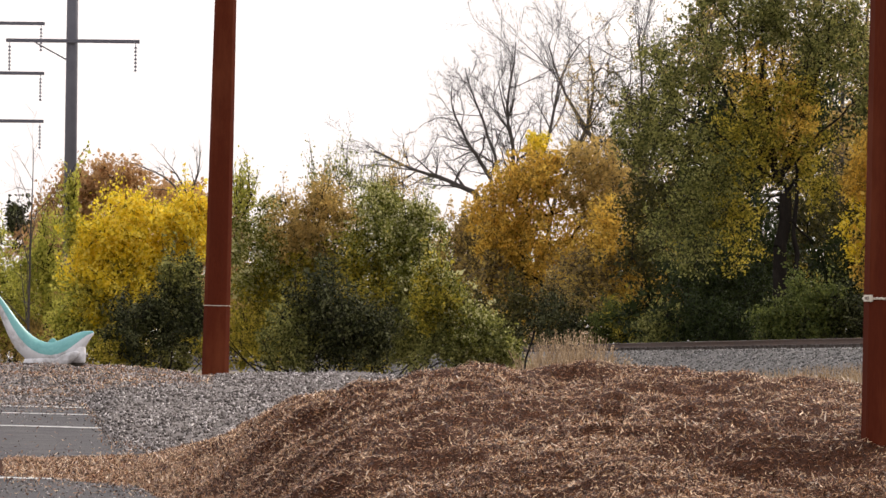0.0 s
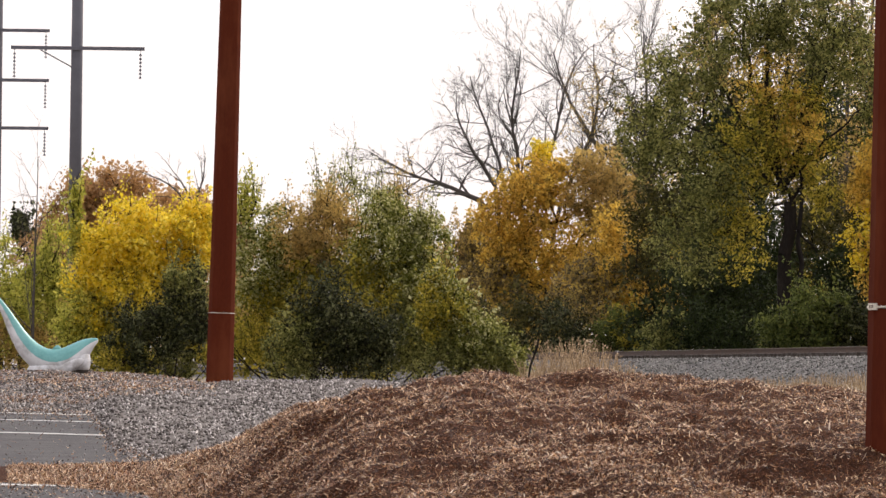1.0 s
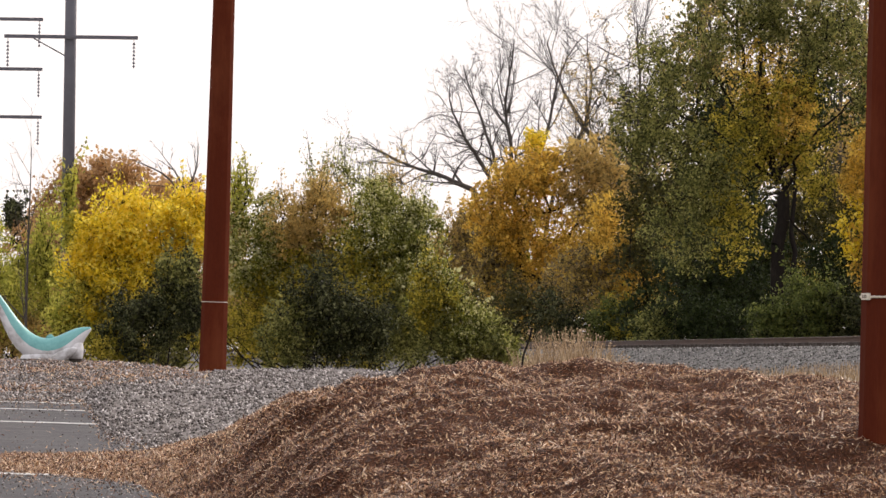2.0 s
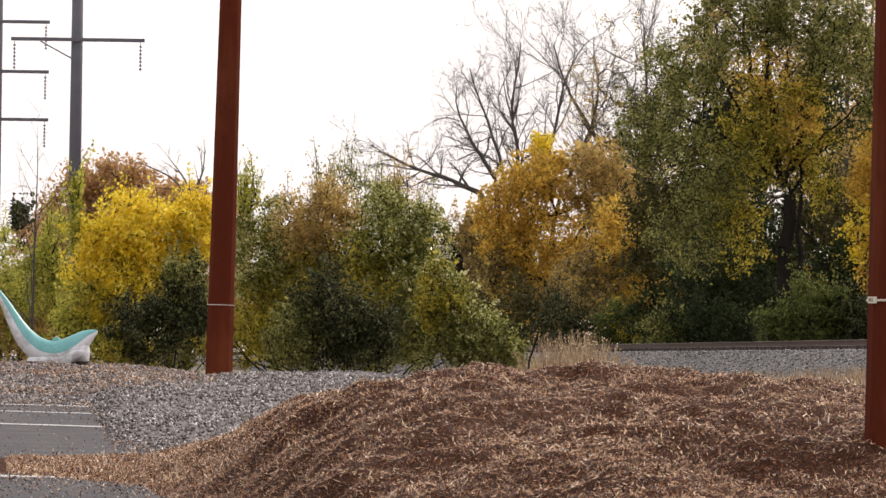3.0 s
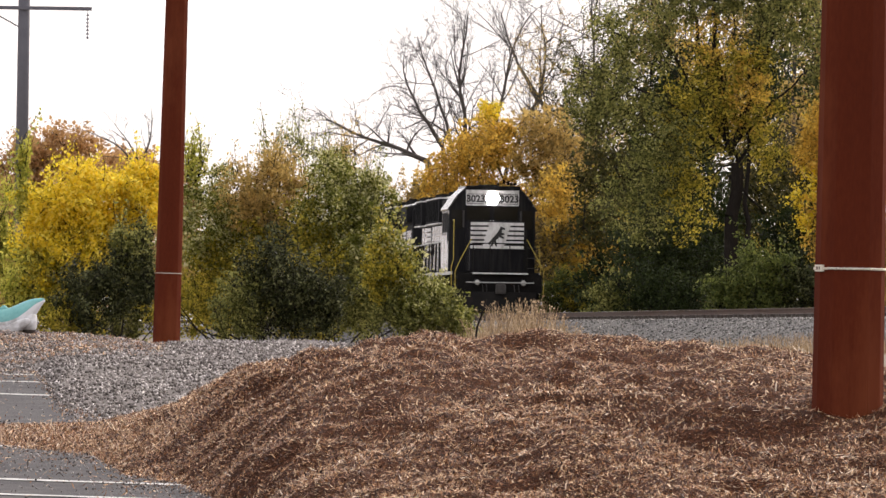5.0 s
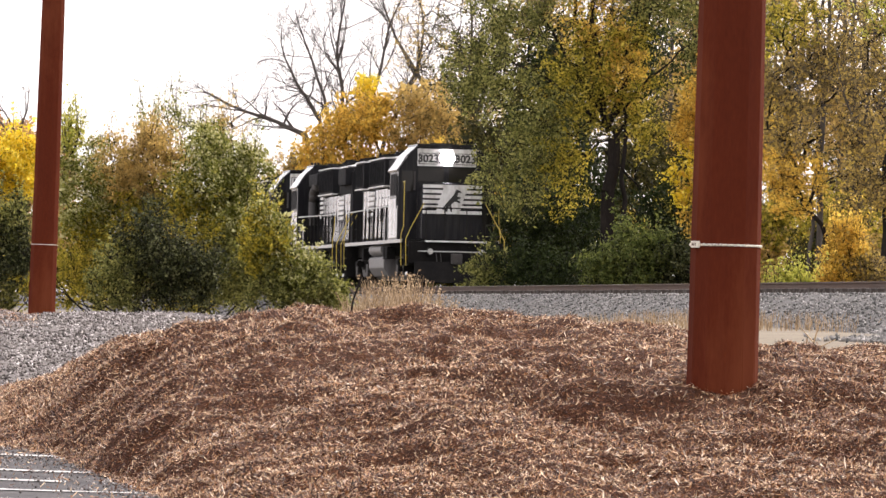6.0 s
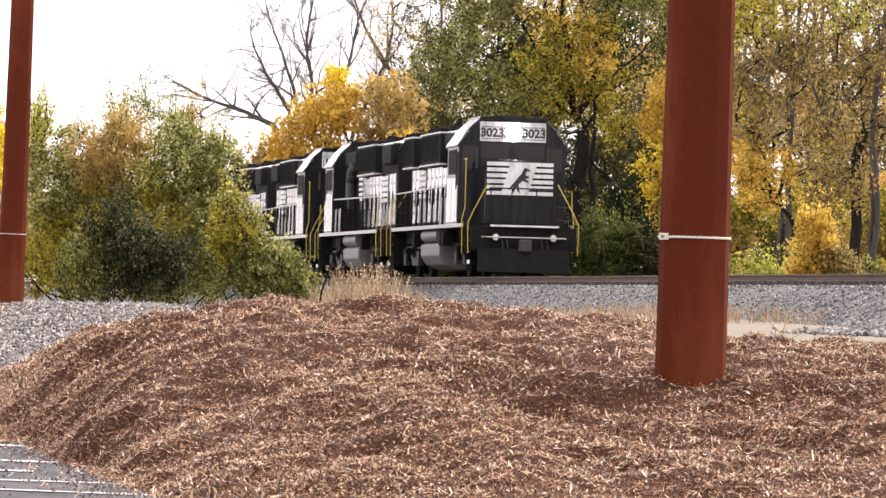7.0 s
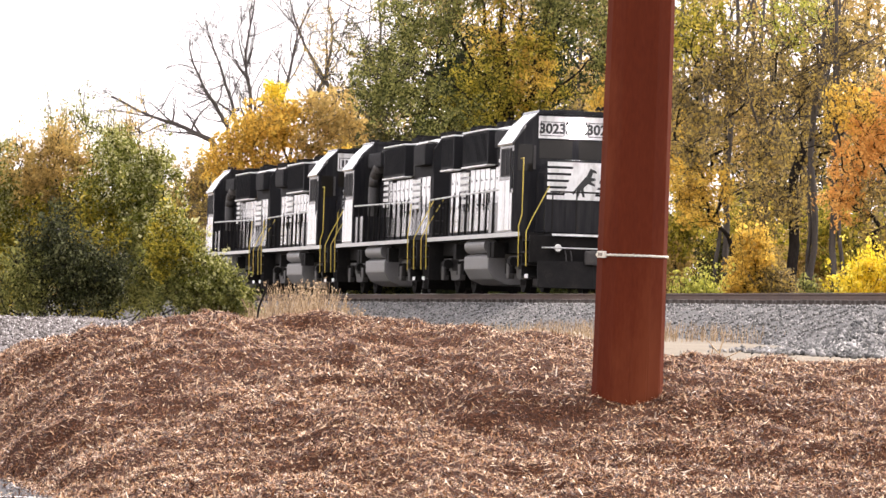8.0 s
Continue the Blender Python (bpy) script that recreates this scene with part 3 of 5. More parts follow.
def tube_arrays(s, k):
    p, q, r0, r1 = s[:, 0:3], s[:, 3:6], s[:, 6], s[:, 7]
    d = q - p
    d /= np.linalg.norm(d, axis=1)[:, None] + 1e-9
    ref = np.where(np.abs(d[:, 2:3]) > 0.9, np.array([[1.0, 0, 0]]), np.array([[0, 0, 1.0]]))
    a = np.cross(d, ref)
    a /= np.linalg.norm(a, axis=1)[:, None]
    b = np.cross(d, a)
    ang = np.arange(k) * 2 * math.pi / k
    ring = a[:, None] * np.cos(ang)[None, :, None] + b[:, None] * np.sin(ang)[None, :, None]
    v = np.concatenate([p[:, None] + ring * r0[:, None, None], q[:, None] + ring * r1[:, None, None]], 1).reshape(-1, 3)
    i = np.arange(k)
    f = np.stack([i, (i + 1) % k, (i + 1) % k + k, i + k], 1)
    return v, (f[None] + (np.arange(len(s)) * 2 * k)[:, None, None]).reshape(-1, 4)


def leaves(name, pts, size, material, parent, rnd, label="", droop=0.3):
    """Leaves: a folded, pointed blade at each point."""
    n = len(pts)
    a = rnd.normal(size=(n, 3))
    a[:, 2] -= droop
    a /= np.linalg.norm(a, axis=1)[:, None]
    s = np.cross(a, rnd.normal(size=(n, 3)))
    s /= np.linalg.norm(s, axis=1)[:, None] + 1e-9
    u = np.cross(a, s)
    L = 1.4 * LEAF * size * np.exp(rnd.normal(0, 0.3, n))[:, None]
    v = np.stack([pts - a * L * 0.5, pts + s * L * 0.3 + u * L * 0.1, pts + a * L * 0.5, pts - s * L * 0.3 + u * L * 0.1], 1).reshape(-1, 3)
    f = np.arange(n * 4).reshape(n, 4)
    ob = part_of(name, raw(name, v, f), material, parent, label)
    return tagged(ob, kind="stuff")


def curve_segs(segs, p, q, r0, r1, rnd, sag=0.0, steps=5, wob=0.06):
    p, q = np.asarray(p, float), np.asarray(q, float)
    L = np.linalg.norm(q - p)
    last, lr = p, r0
    bend = rnd.normal(0, wob * L, 3)
    for k in range(1, steps + 1):
        t = k / steps
        c = p + (q - p) * t + bend * 4 * t * (1 - t) + rnd.normal(0, 0.012 * L, 3) * (k < steps)
        c[2] += sag * L * 4 * t * (1 - t)
        r = r0 + (r1 - r0) * t
        segs.append((*last, *c, lr, r))
        last, lr = c, r


def grow(segs, p, d, L, r, level, rnd, up_pull=0.15, kids=(6, 5, 4), spread=0.75, shrink=0.55, wob=0.22, steps=5, tips=None):
    """A bare branch that bends, tapers and forks."""
    p, d = np.array(p, float), np.array(d, float)
    for k in range(steps):
        d = d + rnd.normal(0, wob, 3)
        d[2] += up_pull
        d /= np.linalg.norm(d)
        q = p + d * L / steps
        ra, rb = r * (1 - 0.75 * k / steps), r * (1 - 0.75 * (k + 1) / steps)
        segs.append((*p, *q, ra, rb))
        if level < len(kids) and k >= (1 if level else 0):
            for _ in range(max(1, round(kids[level] / (steps - 1)))):
                e = d + rnd.normal(0, spread, 3)
                e /= np.linalg.norm(e)
                grow(segs, p + (q - p) * rnd.rand(), e, L * shrink * rnd.uniform(0.6, 1.15), max(0.006, rb * 0.6), level + 1, rnd, up_pull, kids, spread, shrink, wob, max(3, steps - 1), tips)
        p = q
    if tips is not None:
        tips.append(p)


def foot_z(b, d):
    x = math.tan(b * D2R) * d
    return float(ground_z(x, d)) - 0.05


def plant(name, label, category, b, d, blobs, seed, trunk=0.12, bark=None, stems=1, fork=0.35, leaf=0.1, lobes=16, lobe=0.34, group="", twig=1.0, limb=0.7):
    """A leafy tree or shrub. Crown parts: (bearing, elevation, half width, half height, leaves, number), angles in degrees from the surveyor's stand."""
    rnd = np.random.RandomState(seed)
    base = np.array(at(b, d, foot_z(b, d)))
    root = thing(name, label, category, Matrix.Translation(base), group)
    stem_segs, crowns = [], {}
    if stems > 1:
        trunk *= 0.6
    mean_top = np.mean([up(e, d) for _, e, *_ in blobs]) - base[2]
    feet = [np.array([rnd.normal(0, 0.12 * stems ** 0.7), rnd.normal(0, 0.12 * stems ** 0.7), 0]) if stems > 1 else np.zeros(3) for _ in range(stems)]
    forks = []
    for f in feet:
        top = f * 2.0 + np.array([np.mean([math.tan(o[0] * D2R) * d for o in blobs]) - base[0] if stems > 1 else rnd.normal(0, 0.1), rnd.normal(0, 0.15), max(0.3, mean_top * fork)]) * rnd.uniform(0.8, 1.15)
        if stems > 1:
            top[0] += rnd.normal(0, 0.5)
        stem_segs.append([])
        curve_segs(stem_segs[-1], f, top, trunk / stems ** 0.4, trunk * 0.75 / stems ** 0.4, rnd, steps=6, wob=0.03)
        forks.append(top)
    lobes_all = []
    for bb, el, rb, re, lm, n in blobs:
        c = np.array(at(bb, d, up(el, d))) - base
        rx, rz = math.tan(rb * D2R) * d, math.tan(re * D2R) * d
        ry = min(rx, rz) * 1.1
        n = int(n * FULL)
        for k in range(int(lobes * 1.35)):
            w = rnd.normal(size=3)
            w /= np.linalg.norm(w)
            lc = c + w * np.array([rx, ry, rz]) * (rnd.rand() ** 0.4) * 0.92
            lc[2] = max(lc[2], 0.25)
            lobes_all.append((lc, lobe * 1.12 * min(rx, rz) * rnd.uniform(0.55, 1.4), lm, max(4, int(n / lobes / 1.35 * rnd.uniform(0.4, 1.6)))))
        p = c + np.clip(rnd.normal(size=(int(n * 0.08), 3)), -1.3, 1.3) * np.array([rx, ry, rz]) * 0.5
        crowns.setdefault(lm.name, (lm, []))[1].append(p[p[:, 2] > 0.05])
    # each bough joins the nearest wood below it, so limbs fork and taper
    nodes = [(f, -1) for f in forks]
    lobes_all.sort(key=lambda o: min(np.linalg.norm(o[0] - f) for f in forks))
    load = [0.0] * len(nodes)
    for lc, lr, lm, m in lobes_all:
        cand = np.array([q for q, _ in nodes])
        dist = np.linalg.norm(cand - lc, axis=1) + 0.5 * np.maximum(0, cand[:, 2] - lc[2]) + 0.35 * np.min([np.linalg.norm(cand - f, axis=1) for f in forks], axis=0)
        nodes.append((lc, int(np.argmin(dist))))
        load.append(1.0)
    for i in range(len(nodes) - 1, -1, -1):
        if nodes[i][1] >= 0:
            load[nodes[i][1]] += load[i]
    total = max(load)
    own = []
    for i, (q, j) in enumerate(nodes):
        if j < 0:
            continue
        r = trunk * limb / stems ** 0.4
        ra, rb_ = max(0.012, r * (load[i] / total) ** 0.45), max(0.008, r * 0.8 * ((load[i] * 0.7) / total) ** 0.45)
        stem = j
        while nodes[stem][1] >= 0:
            stem = nodes[stem][1]
        own.append(stem)
        curve_segs(stem_segs[stem], nodes[j][0], q, ra, rb_, rnd, 0.05, 4, 0.08)
    for (lc, lr, lm, m), stem in zip(lobes_all, own):
        # sprays: twigs that leave the bough's end, rising in shrubs, reaching outwards in trees, with leaves along them
        k = max(2, m // 13)
        way = rnd.normal(size=(k, 3)) * (1.0, 1.0, 0.8) + ((0, 0, 0.75) if stems > 1 else (0, 0, 0.2))
        way /= np.linalg.norm(way, axis=1)[:, None]
        start = lc + rnd.normal(size=(k, 3)) * lr * 0.38
        reach = way * (lr * rnd.uniform(0.45, 1.25, k))[:, None]
        pick = rnd.randint(k, size=m)
        p = start[pick] + reach[pick] * rnd.uniform(0.0, 1.0, (m, 1)) + rnd.normal(size=(m, 3)) * max(0.7 * leaf, 0.12 * lr)
        crowns[lm.name][1].append(p[p[:, 2] > 0.05])
        for i in range(min(k, int(5 * twig))):
            curve_segs(stem_segs[stem], lc, start[i] + reach[i] * 0.9, 0.010, 0.004, rnd, 0.05, 2)
    if stems > 1:  # long upright shoots that break the outline
        order = sorted(range(len(lobes_all)), key=lambda i: -lobes_all[i][0][2] + rnd.normal(0, 0.5))
        for k in order[:int(34 * twig)]:
            lc, lr, lm, m = lobes_all[k]
            tip = lc + np.array([rnd.normal(0, 0.2), rnd.normal(0, 0.2), 1.0]) * rnd.uniform(0.4, 1.3) * min(1.0, d / 150)
            curve_segs(stem_segs[own[k]], lc, tip, 0.012, 0.004, rnd, 0, 4)
            w = rnd.rand(34, 1)
            crowns[lm.name][1].append(lc + (tip - lc) * w + rnd.normal(size=(34, 3)) * 0.07)
    for sg in stem_segs:
        tubes("trunk" if stems == 1 else "stem", sg, bark or M_BARK, root, "branching dark trunk and limbs" if stems == 1 else "")
    for lm, ps in crowns.values():
        leaves("crown", np.concatenate(ps), leaf, lm, root, rnd, lm.name.replace("_", " "))
    return root


def bare_tree(name, label, b, d, stems, seed, bark, kids=(6, 5, 5), group=""):
    """stems: (bearing and elevation aimed at, radius, start height share)."""
    rnd = np.random.RandomState(seed)
    base = np.array(at(b, d, foot_z(b, d)))
    root = thing(name, label, "tree", Matrix.Translation(base), group)
    for b1, e1, r, sb, se, wob, pull, spread_ in stems:
        segs = []
        p = np.array(at(sb, d, up(se, d))) - base
        q = np.array(at(b1, d, up(e1, d))) - base
        q[1] += rnd.normal(0, 1.0)
        curve_segs(segs, (0, 0, 0), p, r * 1.3, r, rnd, steps=6, wob=0.02)
        grow(segs, p, (q - p) / np.linalg.norm(q - p), np.linalg.norm(q - p) * 1.05, r, 0, rnd, pull, kids, spread_, 0.42, wob, 7)
        tubes("limb", segs, bark, root, "bare grey limb with twigs")
    return root


# far left: rust-coloured woods beyond, thin pale thicket, yellow shrub
plant("tree", "rust-brown autumn oak far behind the thicket", "tree", -3.55, 350, [(-3.5, 1.75, 0.62, 0.42, L_RUST, 5200), (-3.9, 1.45, 0.5, 0.4, L_RUST, 3000)], 1, 0.3, lobes=34, leaf=0.26, fork=0.5, lobe=0.3)
plant("tree", "rust-brown autumn oak far behind the thicket", "tree", -2.9, 345, [(-2.85, 1.65, 0.42, 0.36, L_RUST, 3400), (-3.2, 1.2, 0.6, 0.4, L_RUST, 2500), (-2.35, 1.35, 0.35, 0.45, L_RUST, 2000)], 2, 0.3, lobes=30, leaf=0.26, fork=0.5, lobe=0.3)
plant("tree", "small dark grey-green tree in the distance", "tree", -4.5, 320, [(-4.48, 1.55, 0.16, 0.35, L_DARK, 900), (-4.3, 1.2, 0.3, 0.4, L_RUST, 1000)], 3, 0.2, lobes=16, leaf=0.2, fork=0.5)
plant("shrub", "pale yellow-green thicket of thin stems", "shrub", -4.5, 158, [(-4.55, 0.75, 0.5, 0.62, L_LIME, 5200), (-4.15, 0.95, 0.25, 0.6, L_LIME, 2400), (-5.3, 0.7, 0.5, 0.6, L_LIME, 3000), (-4.5, 0.3, 0.6, 0.3, L_TAN, 2400)], 4, 0.05, stems=5, lobes=26, leaf=0.085, twig=1.5)
plant("shrub", "bright yellow autumn shrub with green lower leaves", "shrub", -3.2, 146, [(-3.2, 1.32, 0.52, 0.5, L_YELLOW, 6400), (-2.7, 1.42, 0.28, 0.42, L_YELLOW, 3400), (-3.65, 0.95, 0.38, 0.6, L_YELLOW, 3600), (-3.35, 0.8, 0.55, 0.5, L_YELLOW, 2600), (-3.35, 0.6, 0.6, 0.5, L_OLIVE, 2600), (-3.8, 0.5, 0.35, 0.45, L_LIME, 2600), (-3.92, 1.5, 0.07, 0.45, L_LIME, 500)], 5, 0.09, stems=4, lobes=26, leaf=0.105)
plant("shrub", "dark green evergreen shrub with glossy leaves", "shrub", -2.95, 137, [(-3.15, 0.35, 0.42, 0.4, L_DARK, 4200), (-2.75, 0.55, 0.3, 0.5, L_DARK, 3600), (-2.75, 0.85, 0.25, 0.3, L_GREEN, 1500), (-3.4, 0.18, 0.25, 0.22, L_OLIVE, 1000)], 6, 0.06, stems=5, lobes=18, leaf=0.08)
bare_tree("bare_tree", "bare forked young tree above the shrubs", -2.72, 170, [(-3.12, 2.27, 0.05, -2.72, 1.75, 0.08, 0.02, 0.4), (-2.95, 2.25, 0.035, -2.7, 1.8, 0.08, 0.02, 0.4), (-2.44, 2.2, 0.045, -2.7, 1.78, 0.08, 0.02, 0.4)], 7, M_GREYBARK, (2, 2))
bare_tree("bare_tree", "slender bare sapling with stiff side branches", -4.36, 150, [(-4.35, 2.15, 0.045, -4.36, 0.3, 0.02, 0.02, 0.7)], 8, M_GREYBARK, (10, 3))
# the thicket that hides the train at first
plant("shrub", "grey-green willow shrub with silvery leaf tips", "shrub", -1.75, 150, [(-1.95, 1.25, 0.4, 0.68, L_WILLOW, 6600), (-1.65, 1.0, 0.35, 0.6, L_WILLOW, 3600), (-1.9, 0.5, 0.45, 0.55, L_OLIVE, 4400), (-2.12, 1.75, 0.14, 0.26, L_LIME, 260)], 11, 0.07, stems=6, lobes=26, leaf=0.085)
plant("shrub", "tan and orange autumn shrub of fine leaves", "shrub", -1.35, 149, [(-1.35, 1.5, 0.42, 0.42, L_TAN, 6400), (-1.4, 0.85, 0.4, 0.5, L_OLIVE, 4000), (-1.1, 0.9, 0.3, 0.5, L_OLIVE, 2600)], 12, 0.06, stems=6, lobes=26, leaf=0.08)
plant("shrub", "tall grey-green willow shrub with pale upper leaves", "shrub", -0.6, 148, [(-0.62, 1.4, 0.42, 0.48, L_WILLOW, 6400), (-0.26, 1.35, 0.26, 0.45, L_WILLOW, 3200), (-0.4, 0.9, 0.38, 0.6, L_WILLOW, 5200), (-0.8, 0.85, 0.5, 0.55, L_OLIVE, 4800), (-0.3, 0.4, 0.45, 0.45, L_GREEN, 4200)], 13, 0.09, stems=7, lobes=28, leaf=0.085)
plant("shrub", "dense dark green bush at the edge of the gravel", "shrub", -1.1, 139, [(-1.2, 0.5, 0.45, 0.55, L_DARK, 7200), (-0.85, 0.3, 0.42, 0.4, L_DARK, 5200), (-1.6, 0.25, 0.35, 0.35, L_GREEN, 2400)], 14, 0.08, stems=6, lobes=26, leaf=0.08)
plant("shrub", "sprawling green and yellow bush with pale leaf tips", "shrub", 0.2, 143, [(-0.04, 0.65, 0.32, 0.42, L_OLIVE, 3600), (0.0, 0.75, 0.3, 0.4, L_WILLOW, 2600), (0.33, 0.34, 0.34, 0.3, L_WILLOW, 4000), (0.55, 0.2, 0.32, 0.3, L_GREEN, 3400), (0.1, 0.2, 0.4, 0.3, L_GREEN, 3200), (0.72, 0.12, 0.15, 0.26, L_WILLOW, 1400)], 15, 0.06, stems=7, lobes=24, leaf=0.08)
plant("shrub", "wispy leafless stems above the thicket", "shrub", -0.9, 156, [(-0.9, 1.85, 0.75, 0.28, L_WILLOW, 700), (-0.55, 1.75, 0.3, 0.3, L_TAN, 600)], 16, 0.05, stems=8, lobes=30, leaf=0.07, twig=2.0)
# beyond the track, middle
bare_tree("bare_tree", "large bare tree with crooked spreading limbs", 0.75, 245,
          [(-0.62, 2.5, 0.13, 0.35, 1.85, 0.16, 0.03, 0.7), (0.0, 2.9, 0.10, 0.5, 2.0, 0.2, 0.06, 0.8), (0.35, 3.2, 0.10, 0.6, 1.9, 0.2, 0.08, 0.8), (0.8, 3.4, 0.11, 0.75, 1.9, 0.18, 0.08, 0.75), (1.2, 3.5, 0.11, 0.95, 1.9, 0.18, 0.08, 0.7), (1.6, 3.55, 0.10, 1.2, 1.9, 0.16, 0.08, 0.7), (0.6, 3.0, 0.1, 0.6, 1.6, 0.14, 0.05, 0.7)], 21, M_GREYBARK, (11, 8, 6))
bare_tree("bare_tree", "tall bare tree with fine upright twigs", 1.9, 250,
          [(1.5, 3.5, 0.13, 1.8, 1.6, 0.1, 0.08, 0.5), (2.0, 3.6, 0.13, 1.95, 1.6, 0.1, 0.08, 0.5), (2.4, 3.4, 0.12, 2.1, 1.6, 0.1, 0.08, 0.5)], 22, M_GREYBARK, (12, 8, 6))
plant("tree", "golden-yellow autumn tree beside the railway", "tree", 1.05, 222, [(0.95, 1.95, 0.42, 0.55, L_GOLD, 4600), (1.5, 2.0, 0.4, 0.6, L_TAN, 3600), (0.62, 1.45, 0.4, 0.5, L_GOLD, 3800), (1.3, 1.2, 0.6, 0.5, L_GOLD, 4600), (1.85, 1.8, 0.35, 0.5, L_TAN, 2400), (1.0, 0.8, 0.55, 0.42, L_GOLD, 3400), (0.6, 1.0, 0.35, 0.4, L_KHAKI, 2400), (0.98, 2.38, 0.14, 0.16, L_YELLOW, 500)], 23, 0.2, lobes=30, leaf=0.14, fork=0.45, lobe=0.28)
plant("tree", "golden understory tree with dark limbs", "tree", 2.05, 205, [(1.9, 1.4, 0.45, 0.5, L_GOLD, 3800), (2.35, 1.5, 0.4, 0.5, L_OLIVE, 3200), (2.15, 0.9, 0.5, 0.4, L_GOLD, 3400), (1.6, 0.95, 0.4, 0.4, L_KHAKI, 2400)], 24, 0.15, lobes=26, leaf=0.13, fork=0.4, lobe=0.28)
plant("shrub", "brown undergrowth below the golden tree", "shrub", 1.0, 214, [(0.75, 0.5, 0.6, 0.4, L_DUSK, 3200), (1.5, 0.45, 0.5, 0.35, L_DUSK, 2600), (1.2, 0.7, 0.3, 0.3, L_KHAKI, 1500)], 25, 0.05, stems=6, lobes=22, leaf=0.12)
# the big green tree by the track
R = np.random.RandomState(31)
big = plant("tree", "big green and yellow tree with a dark leaning trunk", "tree", 3.62, 171, [
    (2.55, 3.2, 0.55, 0.5, L_GREEN, 3276), (3.2, 3.75, 0.7, 0.45, L_GREEN, 3900), (2.2, 2.55, 0.5, 0.45, L_GREEN, 2808), (2.75, 2.1, 0.6, 0.5, L_GREEN, 2808), (2.6, 1.5, 0.5, 0.5, L_GREEN, 2028),
    (4.2, 3.4, 0.5, 0.6, L_GREEN, 3588), (4.55, 2.7, 0.3, 0.5, L_GREEN, 1716), (3.5, 2.85, 0.55, 0.55, L_OLIVE, 2340), (3.2, 2.4, 0.5, 0.45, L_OLIVE, 2028), (3.85, 2.2, 0.35, 0.55, L_OLIVE, 2028),
    (3.9, 3.9, 0.7, 0.5, L_GREEN, 2808), (3.1, 1.5, 0.35, 0.5, L_OLIVE, 1404), (3.4, 4.6, 1.0, 0.4, L_GREEN, 2808), (3.6, 2.6, 0.4, 0.5, L_GOLD, 1500), (3.3, 3.1, 0.4, 0.4, L_GOLD, 900)], 31, 0.28, lobes=24, leaf=0.10, fork=0.6, lobe=0.30, limb=0.3)
for b1, e1, r in ((2.3, 2.75, 0.06), (2.75, 3.2, 0.08), (3.15, 3.9, 0.1), (3.65, 4.2, 0.12), (4.05, 3.7, 0.12), (4.4, 2.9, 0.06), (3.9, 1.35, 0.07)):
    o = np.array(at(3.62, 171, foot_z(3.62, 171)))
    p = np.array(at(3.53, 171, up(2.0 if e1 > 2 else 1.75, 171))) - o
    q = np.array(at(b1, 171, up(e1, 171))) - o
    segs = []
    curve_segs(segs, p, q, r, 0.03, R, 0.08, 8, 0.05)
    tubes("limb", segs, M_BARK, big, "dark rising limb")
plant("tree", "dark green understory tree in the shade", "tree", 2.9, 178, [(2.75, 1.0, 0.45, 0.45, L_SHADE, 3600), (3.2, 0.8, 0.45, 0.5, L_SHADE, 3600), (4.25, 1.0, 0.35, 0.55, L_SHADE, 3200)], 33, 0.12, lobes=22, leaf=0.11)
plant("shrub", "low dark green scrub beside the track", "shrub", 1.55, 196, [(1.2, 0.35, 0.4, 0.35, L_DARK, 2600), (1.75, 0.4, 0.3, 0.3, L_BRIGHT, 2000), (2.2, 0.3, 0.35, 0.35, L_SHADE, 2600), (2.0, 0.4, 0.3, 0.3, L_OLIVE, 1500)], 34, 0.05, stems=5, lobes=20, leaf=0.1)
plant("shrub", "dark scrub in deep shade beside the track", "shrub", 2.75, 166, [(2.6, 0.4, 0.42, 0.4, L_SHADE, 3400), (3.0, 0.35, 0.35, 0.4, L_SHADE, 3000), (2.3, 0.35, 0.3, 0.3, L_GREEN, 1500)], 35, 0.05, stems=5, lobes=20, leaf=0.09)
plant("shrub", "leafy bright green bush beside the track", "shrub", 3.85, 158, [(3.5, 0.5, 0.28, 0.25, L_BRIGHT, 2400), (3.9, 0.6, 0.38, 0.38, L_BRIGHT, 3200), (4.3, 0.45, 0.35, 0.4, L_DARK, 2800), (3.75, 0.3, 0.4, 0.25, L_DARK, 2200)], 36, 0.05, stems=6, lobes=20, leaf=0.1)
plant("tree", "orange-yellow autumn tree with hanging leaves", "tree", 4.75, 168, [(4.6, 2.2, 0.4, 0.55, L_GOLD, 3800), (4.5, 1.5, 0.32, 0.5, L_YELLOW, 1200), (4.65, 1.3, 0.36, 0.5, L_GOLD, 3000), (5.0, 1.8, 0.4, 0.7, L_GOLD, 3200), (4.9, 2.9, 0.4, 0.5, L_OLIVE, 2000)], 37, 0.14, lobes=24, leaf=0.115, fork=0.4)
